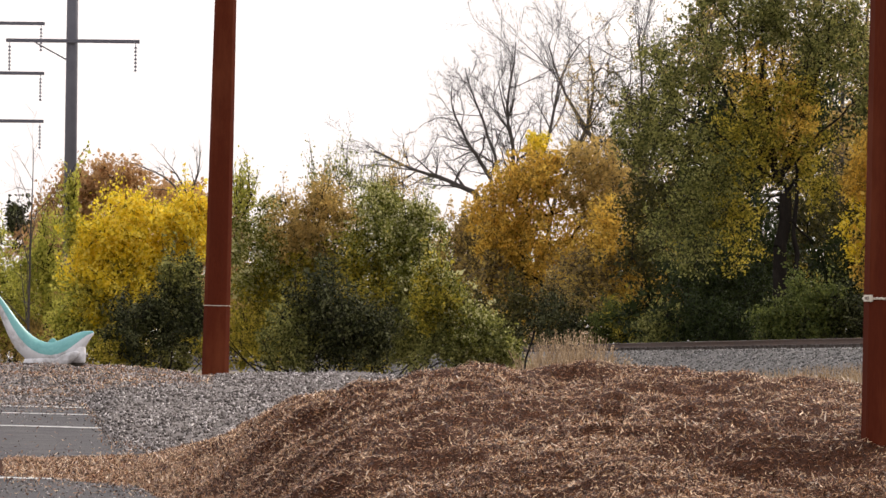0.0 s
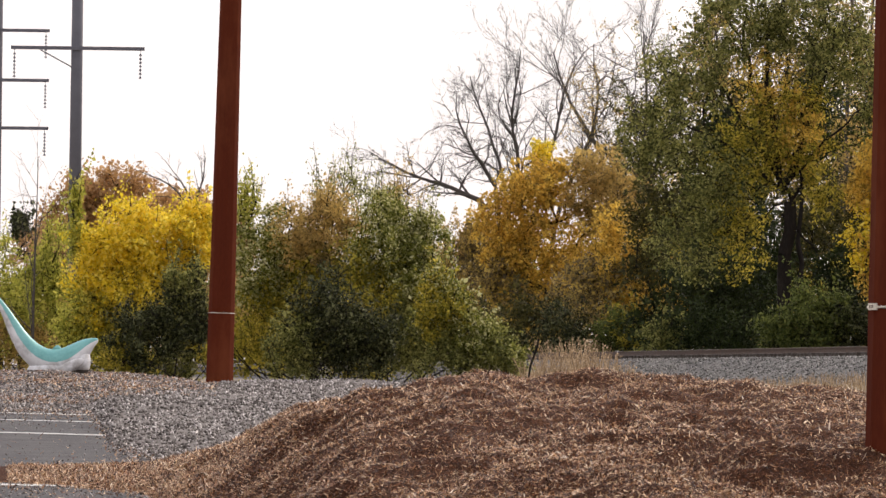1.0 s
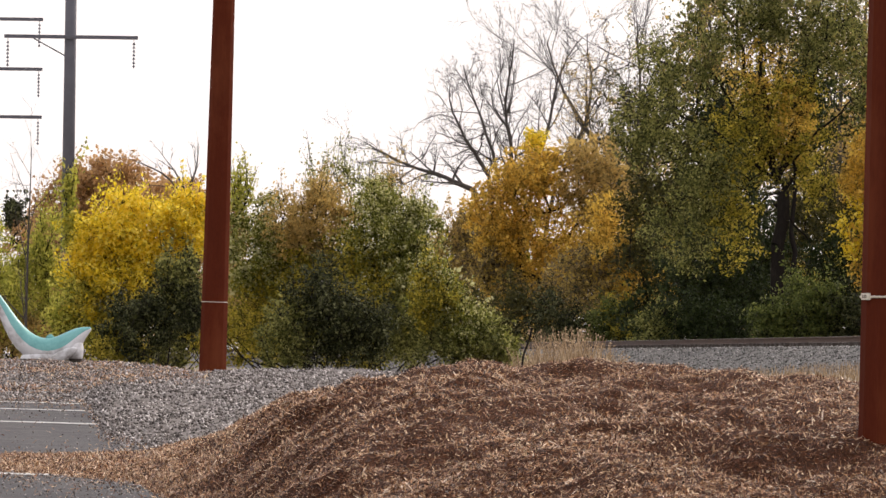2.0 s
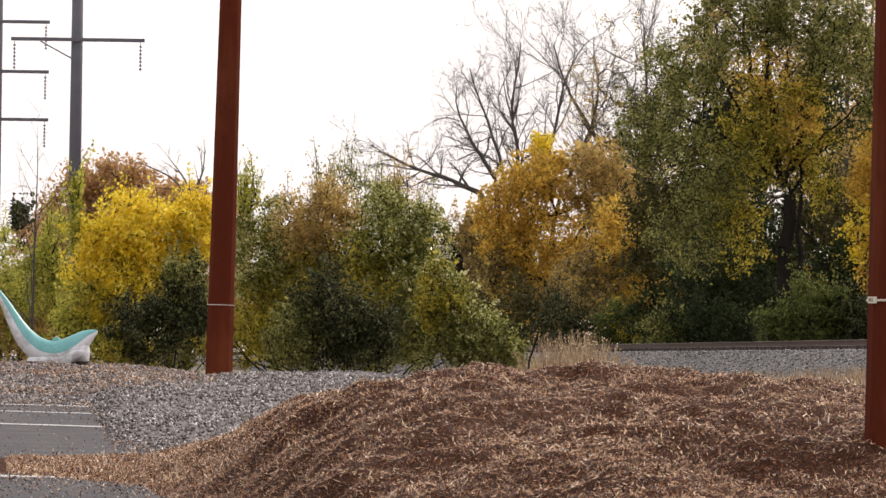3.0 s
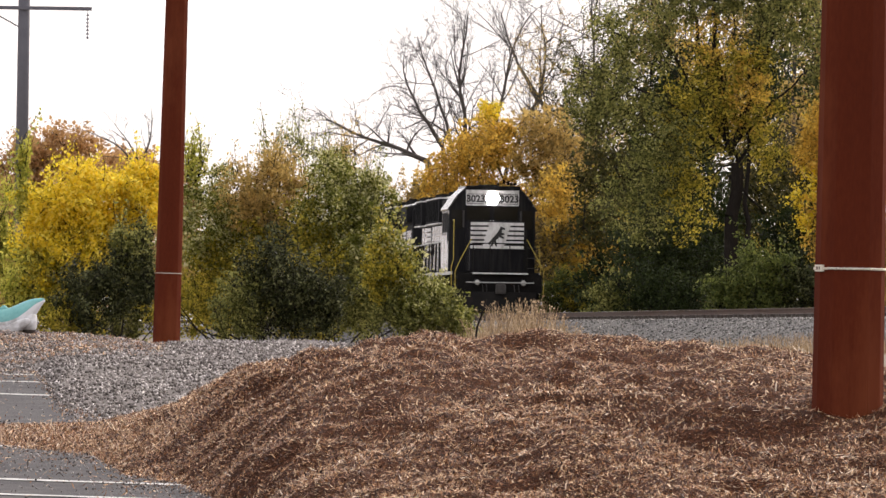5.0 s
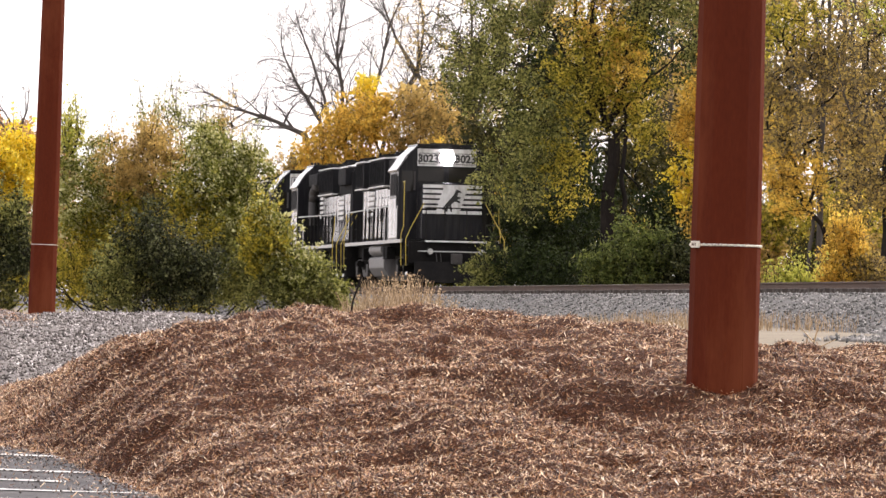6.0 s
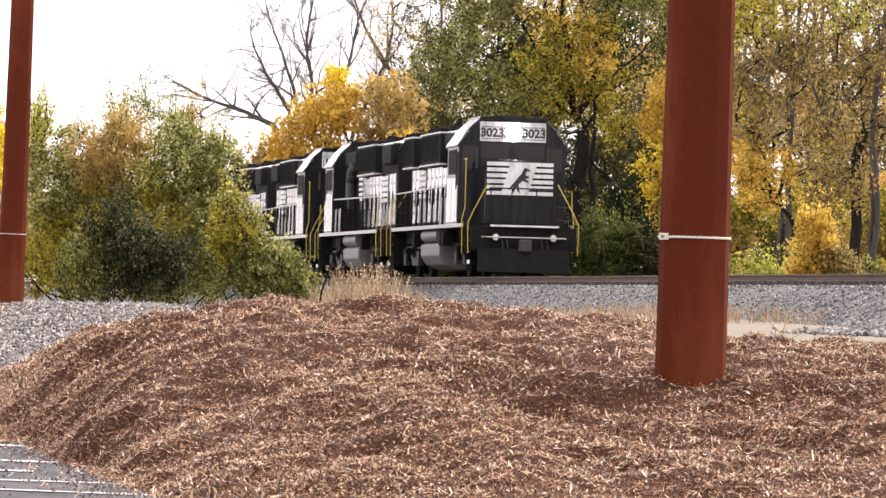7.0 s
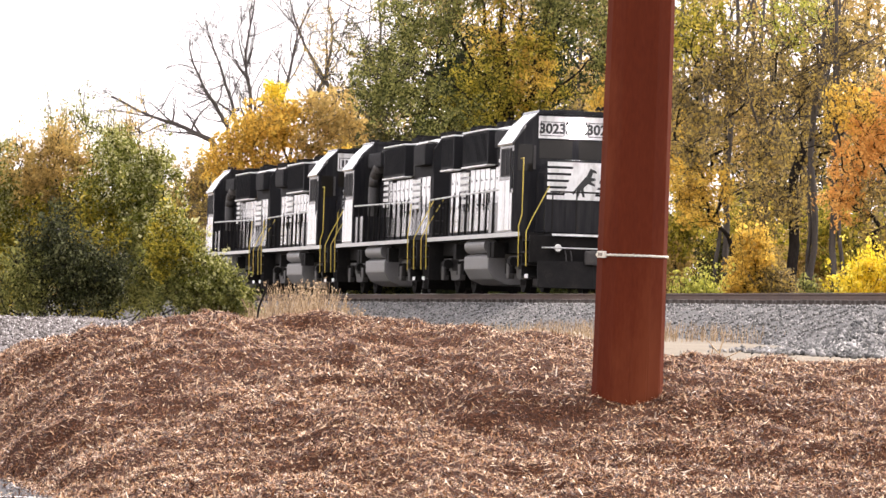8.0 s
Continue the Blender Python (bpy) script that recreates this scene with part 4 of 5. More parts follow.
# right-hand woods
plant("tree", "thin yellow tree with dark forked trunks", "tree", 5.9, 150, [(5.4, 2.3, 0.5, 0.7, L_KHAKI, 2300), (5.9, 2.9, 0.6, 0.6, L_KHAKI, 2200), (5.5, 1.5, 0.4, 0.5, L_GOLD, 1700), (6.1, 1.9, 0.5, 0.6, L_KHAKI, 1600), (5.4, 3.2, 0.5, 0.4, L_OLIVE, 1200)], 41, 0.12, lobes=24, leaf=0.10, fork=0.35, lobe=0.3)
plant("tree", "dark-trunked tree with sparse yellow leaves", "tree", 6.55, 146, [(6.5, 2.5, 0.55, 0.7, L_KHAKI, 1800), (6.9, 3.0, 0.6, 0.6, L_KHAKI, 1800), (6.3, 1.4, 0.45, 0.5, L_KHAKI, 1800), (7.2, 2.2, 0.4, 0.6, L_KHAKI, 1800), (6.4, 3.4, 0.5, 0.4, L_LIME, 900)], 42, 0.18, lobes=22, leaf=0.09, fork=0.75, lobe=0.28, limb=0.4)
plant("tree", "orange-red maple at the edge of the woods", "tree", 7.5, 142, [(7.25, 1.95, 0.35, 0.4, L_ORANGE, 1500), (7.6, 2.4, 0.4, 0.5, L_ORANGE, 1900), (7.0, 1.55, 0.25, 0.35, L_ORANGE, 800), (7.5, 1.4, 0.45, 0.5, L_KHAKI, 1800), (7.05, 2.4, 0.3, 0.3, L_GOLD, 700)], 43, 0.12, lobes=26, leaf=0.10, fork=0.35)
plant("shrub", "golden-yellow bush beside the track", "shrub", 6.15, 132, [(6.1, 0.75, 0.3, 0.35, L_GOLD, 2800), (6.3, 0.5, 0.3, 0.3, L_KHAKI, 2200), (5.95, 0.4, 0.25, 0.25, L_GOLD, 1600)], 44, 0.05, stems=5, lobes=20, leaf=0.085)
plant("shrub", "pale yellow-green bush beside the track", "shrub", 5.55, 130, [(5.55, 0.3, 0.2, 0.2, L_LIME, 1600), (5.35, 0.15, 0.2, 0.12, L_LIME, 800)], 45, 0.04, stems=4, lobes=14, leaf=0.08)
plant("shrub", "bright yellow bush at the edge of the woods", "shrub", 7.2, 128, [(7.15, 0.45, 0.3, 0.3, L_YELLOW, 2600), (7.5, 0.6, 0.35, 0.35, L_YELLOW, 2600), (6.75, 0.3, 0.25, 0.25, L_GREEN, 1600)], 46, 0.05, stems=5, lobes=18, leaf=0.085)
for k, (b, top) in enumerate(((5.72, 0.25), (6.2, -0.1), (6.62, 0.12), (7.0, -0.3))):
    bare_tree("bare_tree", "tall straight dark trunk with thin upper branches", b, 152 - 2 * k, [(b + top, 4.9, 0.085, b + top * 0.3, 1.9, 0.05, 0.05, 0.5), (b + top + (0.5 if k % 2 else -0.45), 4.3, 0.055, b + top * 0.25, 1.6, 0.06, 0.06, 0.5)], 161 + k, M_GREYBARK, (6, 4, 3), "dark trunks at the wood edge")
for k, (b, d) in enumerate(((3.0, 240), (4.4, 215), (5.3, 195), (6.0, 185), (6.8, 180), (7.6, 178))):
    bare_tree("bare_tree", "tall leafless grey tree in the woods", b, d, [(b + o, 4.4 + 0.3 * j, 0.13, b + o * 0.4, 1.2, 0.07, 0.07, 0.5) for j, o in enumerate((-0.45, 0.0, 0.4))], 51 + k, M_GREYBARK, (8, 5, 3), "leafless woods")
for k, (b, d, lm) in enumerate(((2.0, 268, L_TAN), (2.9, 235, L_KHAKI), (3.6, 225, L_KHAKI), (4.4, 205, L_TAN), (5.2, 182, L_KHAKI), (5.9, 176, L_TAN), (6.6, 170, L_KHAKI), (7.3, 166, L_TAN), (8.1, 160, L_KHAKI))):
    plant("tree", "dull autumn tree deep in the woods", "tree", b, d, [(b, 1.0, 0.55, 0.8, lm, 2600), (b + 0.1, 2.2, 0.55, 0.7, lm, 1700), (b - 0.1, 3.3, 0.5, 0.6, lm, 900 if b > 2.5 else 150)], 61 + k, 0.14, lobes=26, leaf=0.15, fork=0.4, group="woods behind the track")
plant("tree", "nearly leafless brown tree of fine twigs", "tree", 1.95, 238, [(1.85, 2.5, 0.4, 0.75, L_DUSK, 2400), (2.2, 2.9, 0.35, 0.6, L_DUSK, 1600), (1.5, 2.9, 0.4, 0.55, L_TAN, 700), (1.75, 1.9, 0.4, 0.5, L_TAN, 1600)], 29, 0.12, lobes=34, leaf=0.085, fork=0.5, twig=2.6, lobe=0.36, bark=M_GREYBARK)
plant("shrub", "grey-brown tangle of nearly leafless brush", "shrub", 0.35, 252, [(0.3, 0.9, 0.4, 0.65, L_KHAKI, 4200), (0.1, 1.15, 0.3, 0.45, L_TAN, 2200), (0.45, 1.3, 0.35, 0.4, L_KHAKI, 2200)], 27, 0.06, stems=9, lobes=40, leaf=0.13, twig=3.0, bark=M_GREYBARK)
plant("tree", "rust-brown autumn oak far behind the thicket", "tree", -4.1, 352, [(-4.05, 1.3, 0.45, 0.4, L_RUST, 2600), (-3.6, 1.0, 0.5, 0.45, L_RUST, 2200), (-2.6, 1.1, 0.6, 0.45, L_RUST, 2200)], 9, 0.25, lobes=28, leaf=0.24, fork=0.5, lobe=0.3)
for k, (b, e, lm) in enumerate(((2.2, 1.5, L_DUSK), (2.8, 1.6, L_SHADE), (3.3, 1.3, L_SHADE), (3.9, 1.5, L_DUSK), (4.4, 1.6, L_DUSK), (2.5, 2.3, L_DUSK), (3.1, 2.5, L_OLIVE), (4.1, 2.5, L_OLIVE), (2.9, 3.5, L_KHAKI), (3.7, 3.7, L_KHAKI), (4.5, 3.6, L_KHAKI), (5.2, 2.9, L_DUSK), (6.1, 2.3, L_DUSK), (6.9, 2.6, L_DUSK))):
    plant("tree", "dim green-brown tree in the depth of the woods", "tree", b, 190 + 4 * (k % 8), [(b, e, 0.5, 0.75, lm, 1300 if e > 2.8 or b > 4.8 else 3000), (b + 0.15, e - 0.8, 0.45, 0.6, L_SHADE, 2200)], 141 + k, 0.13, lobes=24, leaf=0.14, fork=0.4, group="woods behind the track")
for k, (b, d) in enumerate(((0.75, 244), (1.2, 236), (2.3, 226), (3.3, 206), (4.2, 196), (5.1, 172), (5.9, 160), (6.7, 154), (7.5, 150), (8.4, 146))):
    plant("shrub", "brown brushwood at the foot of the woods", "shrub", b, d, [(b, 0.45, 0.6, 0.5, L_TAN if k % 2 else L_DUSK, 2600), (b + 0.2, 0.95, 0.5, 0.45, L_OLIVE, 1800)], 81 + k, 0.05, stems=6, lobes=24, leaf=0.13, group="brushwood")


for k, b in enumerate((-5.4, -4.7, -4.0, -3.3, -2.6, -1.9, -1.2, -0.5, 0.1, 0.5, 0.9)):
    plant("tree", "dull brown tree of the far wood edge", "tree", b, 420 + 15 * (k % 3), [(b, 0.55, 0.5, 0.55, (L_RUST, L_TAN, L_OLIVE)[k % 3], 1500)], 101 + k, 0.2, lobes=22, leaf=0.3, group="far wood edge")
for k, b in enumerate((-4.9, -4.2, -3.5, -2.9, -2.3, -1.6, -0.9, -0.5)):
    plant("shrub", "low tangled green and tan scrub behind the gravel", "shrub", b, 160 + 3 * (k % 2), [(b, 0.25, 0.5, 0.4, L_GREEN if k % 2 else L_OLIVE, 2600), (b + 0.2, 0.6, 0.4, 0.4, L_TAN if k % 3 else L_GREEN, 1600)], 121 + k, 0.05, stems=6, lobes=22, leaf=0.1, group="scrub behind the gravel")


# ---- tall dry grass ----
def grass_clump(b0, b1, d0, d1, n, h, seed, heads=True):
    rnd = np.random.RandomState(seed)
    root = thing("dry_grass", "tall straw-coloured dry grass with feathery heads", "grass", kind="stuff")
    b, d = rnd.uniform(b0, b1, n), rnd.uniform(d0, d1, n)
    x = np.tan(b * D2R) * d
    z = ground_z(x, d) - 0.05
    H = h * rnd.uniform(0.45, 1.15, n) * (0.55 + 0.45 * np.sin(np.clip((b - b0) / (b1 - b0), 0, 1) * math.pi))
    lx, ly = rnd.normal(0, 0.16, n) * H, rnd.normal(0, 0.16, n) * H
    segs = []
    for k in range(n):
        p0, p1, p2 = (x[k], d[k], z[k]), (x[k] + lx[k] * 0.35, d[k] + ly[k] * 0.35, z[k] + H[k] * 0.6), (x[k] + lx[k], d[k] + ly[k], z[k] + H[k])
        segs += [(*p0, *p1, 0.006, 0.005), (*p1, *p2, 0.005, 0.003)]
        if heads and rnd.rand() < 0.35:
            segs.append((*p2, p2[0] + lx[k] * 0.15, p2[1], p2[2] + 0.02, 0.02, 0.004))
    tubes("stalks", segs, M_STRAW, root)
    return root


grass_clump(0.78, 1.95, 92, 100, 1000, 1.08, 5)
grass_clump(1.2, 9.0, 96, 108, 2600, 0.34, 6, False)

# ---- locomotives ----
M_BLACK = mat("glossy_black_paint", ev((0.006, 0.006, 0.0075), (0.01, 0.01, 0.012), (0.018, 0.018, 0.019)), 0.22, 0.8, 12, bump=0.02, stretch=(1, 1, 0.2), spec=0.15, grime=((0.03, 0.029, 0.028), 2.5, (1.5, 1.5, 0.15)))
# pale streaks: some dust, plus sky sheen on black paint put into the colour
M_HOOD = mat("dust_and_sheen_black_paint", ev((0.012, 0.012, 0.013), (0.03, 0.03, 0.03), (0.06, 0.058, 0.056)), 0.2, 1.2, 10, bump=0.03, stretch=(1.6, 1.6, 0.12), spec=0.7, coat=0.6, grime=((0.33, 0.32, 0.30), 3.4, (2.4, 2.4, 0.35)))
M_UNDER = mat("sooty_black_iron", ev((0.005, 0.0047, 0.0047), (0.011, 0.0105, 0.01), (0.024, 0.021, 0.019)), 0.85, 3, 30, bump=0.2, spec=0.1)
M_DUSTY = mat("dusty_iron", ev((0.014, 0.013, 0.012), (0.035, 0.032, 0.03), (0.075, 0.068, 0.06)), 0.7, 4, 30, bump=0.2)
M_TANK = mat("dusty_grey_tank", ev((0.10, 0.10, 0.10), (0.17, 0.165, 0.16)), 0.5, 1.5, 20)
M_WHITE = mat("white_paint", ev((0.62, 0.62, 0.61), (0.82, 0.82, 0.81)), 0.45, 2, 30, grime=((0.3, 0.29, 0.27), 3.0, (1, 1, 0.3)))
M_YEL = mat("yellow_handrail_paint", ev((0.40, 0.29, 0.03), (0.58, 0.45, 0.07)), 0.5, 3, 30)
M_GRIT = mat("pale_handrail_paint", ev((0.35, 0.35, 0.34), (0.6, 0.6, 0.58)), 0.5, 3, 30)
M_GRILLE = mat("black_intake_grille", ev((0.008, 0.008, 0.009), (0.016, 0.016, 0.018)), 0.8, 4, 50, bump=0.5, spec=0.15)
M_GLASS = mat("dark_cab_glass", ev((0.010, 0.009, 0.007), (0.016, 0.014, 0.011)), 0.08, 2, 20, bump=0.0, spec=0.25)
M_LENS = mat("clear_lamp_lens", ev((0.5, 0.5, 0.48), (0.75, 0.75, 0.72)), 0.15, 8, 40, metal=0.4, bump=0.0)
M_BEAM = mat("burning_headlight", ev((0.9, 0.88, 0.85), (1, 0.98, 0.95)), 0.3, 4, 20, bump=0.0, emit=((1.0, 0.95, 0.92), 60.0))
M_INK = mat("black_figures", ev((0.012, 0.012, 0.012), (0.02, 0.02, 0.02)), 0.5, 4, 30, bump=0.0)
HALF = 8.45  # half the length over the pilots


def letters(txt, size, m, parent, name="number"):
    cu = bpy.data.curves.new(name, "FONT")
    cu.body, cu.size, cu.align_x, cu.align_y, cu.extrude, cu.offset = txt, size, "CENTER", "CENTER", 0.004, 0.012
    tmp = bpy.data.objects.new(name, cu)
    scene.collection.objects.link(tmp)
    bpy.context.view_layer.update()
    me = bpy.data.meshes.new_from_object(tmp.evaluated_get(bpy.context.evaluated_depsgraph_get()))
    bpy.data.objects.remove(tmp)
    me.transform(m)
    me.materials.clear()
    return part_of(name, me, M_INK, parent, "black road number " + txt)


def wheelset():
    bm = bmesh.new()
    cyl(bm, (0, -0.8, 0), (0, 0.8, 0), 0.1, n=12)
    for s in (-1, 1):
        cyl(bm, (0, s * 0.69, 0), (0, s * 0.82, 0), 0.51, n=28)
        cyl(bm, (0, s * 0.66, 0), (0, s * 0.69, 0), 0.535, n=28)
        for k in range(6):
            a = k * math.pi / 3
            cyl(bm, (0.3 * math.cos(a), s * 0.81, 0.3 * math.sin(a)), (0.3 * math.cos(a), s * 0.84, 0.3 * math.sin(a)), 0.06, n=8)
    me = bpy.data.meshes.new("wheelset")
    bm.to_mesh(me)
    bm.free()
    return me


WHEELS = wheelset()


def locomotive(lead, label):
    """A four-axle road-switcher; local x forward, z up from the railhead, origin at its middle."""
    L = thing("locomotive", label, "locomotive", group="coupled locomotives")
    # frame and deck
    bm = bmesh.new()
    box(bm, -HALF + 0.05, HALF - 0.05, -1.1, 1.1, 1.02, 1.44, 0.03)
    box(bm, -HALF + 1.15, HALF - 1.15, -1.55, 1.55, 1.40, 1.50, 0.01)
    part("underframe", bm, M_UNDER, L)
    for s in (-1, 1):
        bm = bmesh.new()
        box(bm, -HALF + 1.15, HALF - 1.15, s * 1.55, s * 1.575, 1.40, 1.51, 0.006)
        part("sill_stripe", bm, M_GRIT, L, "pale strip along the side sill")
    # low nose with a striped panel
    bm = bmesh.new()
    prism(bm, [(-0.98, 1.5), (-0.98, 2.95), (-0.82, 3.24), (-0.6, 3.32), (0.6, 3.32), (0.82, 3.24), (0.98, 2.95), (0.98, 1.5)], 6.05, 7.55, 0.03)
    nose = part("nose", bm, M_BLACK, L, "low black nose")
    bm = bmesh.new()
    box(bm, 7.555, 7.565, -0.95, 0.95, 2.30, 3.29)
    panel = part("nose_panel", bm, M_BLACK, nose, "black panel behind the white stripes")
    for k in range(6):
        z = 2.33 + 0.165 * k
        for s in (-1, 1):
            lean = 0.05 * (k - 2.5)
            y0, y1 = sorted((s * 0.95, s * 0.33 + lean))
            bm = bmesh.new()
            box(bm, 7.566, 7.574, y0, y1, z, z + 0.105)
            part("stripe", bm, M_WHITE, nose, "white stripe")
    bm = bmesh.new()  # pale slanted middle field
    vs = [bm.verts.new((7.572, y, z)) for y, z in ((0.22, 2.33), (-0.55, 2.33), (-0.27, 3.26), (0.5, 3.26))]
    ext = bmesh.ops.extrude_face_region(bm, geom=[bm.faces.new(vs)])
    bmesh.ops.translate(bm, verts=[v for v in ext["geom"] if isinstance(v, bmesh.types.BMVert)], vec=(0.006, 0, 0))
    bmesh.ops.recalc_face_normals(bm, faces=bm.faces)
    part("emblem_field", bm, M_WHITE, nose, "white slanted field of the emblem")
    bm = bmesh.new()  # plain dark emblem shape in the field
    for pts in (((-0.2, 2.66), (-0.1, 2.58), (0.14, 2.8), (0.12, 2.96), (0.0, 2.9)), ((0.02, 2.9), (0.14, 2.86), (0.2, 3.06), (0.12, 3.12)), ((0.12, 3.12), (0.17, 3.02), (0.29, 3.0), (0.27, 3.06)),
                ((0.1, 2.78), (0.26, 2.83), (0.25, 2.88), (0.1, 2.9)), ((0.06, 2.74), (0.24, 2.68), (0.25, 2.73), (0.1, 2.82)), ((-0.2, 2.66), (-0.22, 2.42), (-0.17, 2.4), (-0.1, 2.6)), ((-0.12, 2.6), (-0.06, 2.42), (0.0, 2.4), (-0.04, 2.64)), ((-0.19, 2.67), (-0.33, 2.5), (-0.29, 2.46), (-0.18, 2.6))):
        vs = [bm.verts.new((7.58, y, z)) for y, z in pts]
        ext = bmesh.ops.extrude_face_region(bm, geom=[bm.faces.new(vs)])
        bmesh.ops.translate(bm, verts=[v for v in ext["geom"] if isinstance(v, bmesh.types.BMVert)], vec=(0.006, 0, 0))
    bmesh.ops.recalc_face_normals(bm, faces=bm.faces)
    part("emblem", bm, M_INK, nose, "dark slanted emblem")
    # cab
    bm = bmesh.new()
    out = [(-1.55, 1.5), (-1.55, 3.78), (-1.3, 4.18), (-0.93, 4.53), (0.93, 4.53), (1.3, 4.18), (1.55, 3.78), (1.55, 1.5)]
    prism(bm, out, 4.0, 6.1, 0.025)
    cab = part("cab", bm, M_BLACK, L, "black driver's cab")
    bm = bmesh.new()
    prism(bm, [(-1.0, 4.49), (-0.97, 4.585), (0.97, 4.585), (1.0, 4.49)], 3.95, 6.25, 0.01)
    part("cab_roof", bm, M_BLACK, cab, "overhanging cab roof")
    for s in (-1, 1):
        bm = bmesh.new()
        vs = [(s * 1.3, 4.2), (s * 1.62, 3.74), (s * 1.6, 3.70), (s * 1.27, 4.16)]
        prism(bm, vs, 4.0, 6.15)
        part("drip_rail", bm, M_HOOD, cab)
        bm = bmesh.new()
        # slope takes the pale streaks in place of the sky's reflection
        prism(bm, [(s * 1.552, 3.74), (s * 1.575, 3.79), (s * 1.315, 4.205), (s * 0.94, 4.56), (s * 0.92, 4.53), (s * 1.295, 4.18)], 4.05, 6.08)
        part("roof_slope", bm, M_HOOD, cab, "sloping roof side, pale with dust and painted sky sheen")
        for x0, x1 in ((4.35, 5.0), (5.05, 5.65)):
            # solid matte plate: the dark cab interior is put into its colour
            bm = bmesh.new()
            box(bm, x0, x1, s * 1.545, s * 1.565, 2.95, 3.6, 0.008)
            w = part("side_window", bm, M_GRILLE, cab, "matte dark side window")
            bm = bmesh.new()
            for a in (x0 - 0.03, x1):
                box(bm, a, a + 0.03, s * 1.55, s * 1.575, 2.92, 3.63)
            box(bm, x0, x1, s * 1.55, s * 1.575, 2.92, 2.95)
            box(bm, x0, x1, s * 1.55, s * 1.575, 3.6, 3.63)
            part("frame", bm, M_DUSTY, w)
        for x0, x1, z0, z1 in ((4.04, 4.98, 1.56, 2.82), (5.02, 5.66, 1.56, 2.82), (5.7, 6.03, 1.56, 2.5)):
            bm = bmesh.new()
            box(bm, x0, x1, s * 1.55, s * 1.566, z0, z1, 0.008)
            part("side_panel", bm, M_HOOD, cab, "cab side panel, pale with dust and painted sky sheen")
        bm = bmesh.new()
        box(bm, 5.72, 6.0, s * 1.545, s * 1.562, 2.6, 3.55, 0.02)
        part("cab_door_window", bm, M_GRILLE, cab)
        # windscreen panes beside and above the nose
        bm = bmesh.new()
        box(bm, 6.1, 6.12, min(s * 0.08, s * 0.92), max(s * 0.08, s * 0.92), 3.38, 3.84, 0.006)
        part("windscreen", bm, M_GLASS, cab, "dark windscreen pane")
        bm = bmesh.new()
        box(bm, 6.1, 6.12, min(s * 1.08, s * 1.45), max(s * 1.08, s * 1.45), 3.05, 3.72, 0.006)
        part("corner_window", bm, M_GLASS, cab)
        bm = bmesh.new()
        box(bm, 6.115, 6.13, min(s * 1.0, s * 1.06), max(s * 1.0, s * 1.06), 3.1, 3.7)
        part("window_post", bm, M_DUSTY, cab)
    # number boards and headlight
    bm = bmesh.new()
    box(bm, 6.1, 6.15, -0.95, 0.95, 3.88, 4.44, 0.01)
    board = part("number_board", bm, M_WHITE, cab, "white board with boxed road numbers")
    for s in (-1, 1):
        bm = bmesh.new()
        for z0, z1 in ((3.94, 3.96), (4.28, 4.30)):
            box(bm, 6.151, 6.158, min(s * 0.31, s * 0.91), max(s * 0.32, s * 0.9), z0, z1)
        for y in (s * 0.31, s * 0.9):
            box(bm, 6.151, 6.158, y - 0.012, y + 0.012, 3.96, 4.28)
        part("number_frame", bm, M_INK, board)
        if lead:
            letters("3023", 0.34, Matrix.Translation((6.156, s * 0.605, 4.115)) @ Matrix.Rotation(math.pi / 2, 4, "Z") @ Matrix.Rotation(math.pi / 2, 4, "X"), board)
        else:
            bm = bmesh.new()
            for k in range(4):
                box(bm, 6.152, 6.158, s * 0.605 - 0.22 + 0.12 * k, s * 0.605 - 0.15 + 0.12 * k, 4.0, 4.23)
            part("number", bm, M_INK, board, "dark illegible figures")
    bm = bmesh.new()
    box(bm, 6.13, 6.2, -0.26, 0.26, 3.99, 4.31, 0.05)
    hl = part("headlight_housing", bm, M_UNDER, cab)
    if lead:
        # glowing disc added round the lamps to stand for their glare
        bm = bmesh.new()
        cyl(bm, (6.19, 0, 4.15), (6.205, 0, 4.15), 0.235, 0.22, 28)
        part("reflector", bm, M_BEAM, hl, "glowing disc added for the headlights' glare")
    for y in (-0.125, 0.125):
        bm = bmesh.new()
        cyl(bm, (6.2, y, 4.15), (6.23, y, 4.15), 0.125, 0.115, 20)
        part("headlight", bm, M_BEAM if lead else M_LENS, hl, "burning white headlight" if lead else "unlit headlight")
    # long hood with doors
    bm = bmesh.new()
    prism(bm, [(-0.95, 1.5), (-0.95, 4.05), (-0.75, 4.33), (-0.4, 4.42), (0.4, 4.42), (0.75, 4.33), (0.95, 4.05), (0.95, 1.5)], -7.6, 4.02, 0.02)
    hood = part("long_hood", bm, M_GRILLE, L, "black engine hood with many doors")
    for s in (-1, 1):
        for k in range(14):
            x = 3.6 - 0.8 * k
            bm = bmesh.new()
            box(bm, x - 0.36, x + 0.36, s * 0.95, s * 0.972, 1.66, 3.3 if k % 5 else 3.25, 0.012)
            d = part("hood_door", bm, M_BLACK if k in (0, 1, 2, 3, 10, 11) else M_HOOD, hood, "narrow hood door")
            bm = bmesh.new()
            box(bm, x + 0.3, x + 0.33, s * 0.972, s * 0.99, 2.2, 2.75)
            part("latch_bar", bm, M_UNDER, d)
            if k > 3:
                for dx, z in ((-0.14, 3.0), (0.1, 2.35)):
                    bm = bmesh.new()
                    box(bm, x + dx - 0.02, x + dx + 0.02, s * 0.972, s * 0.985, z - 0.03, z + 0.03, 0.006)
                    part("handle", bm, M_UNDER, d, "dark door handle")
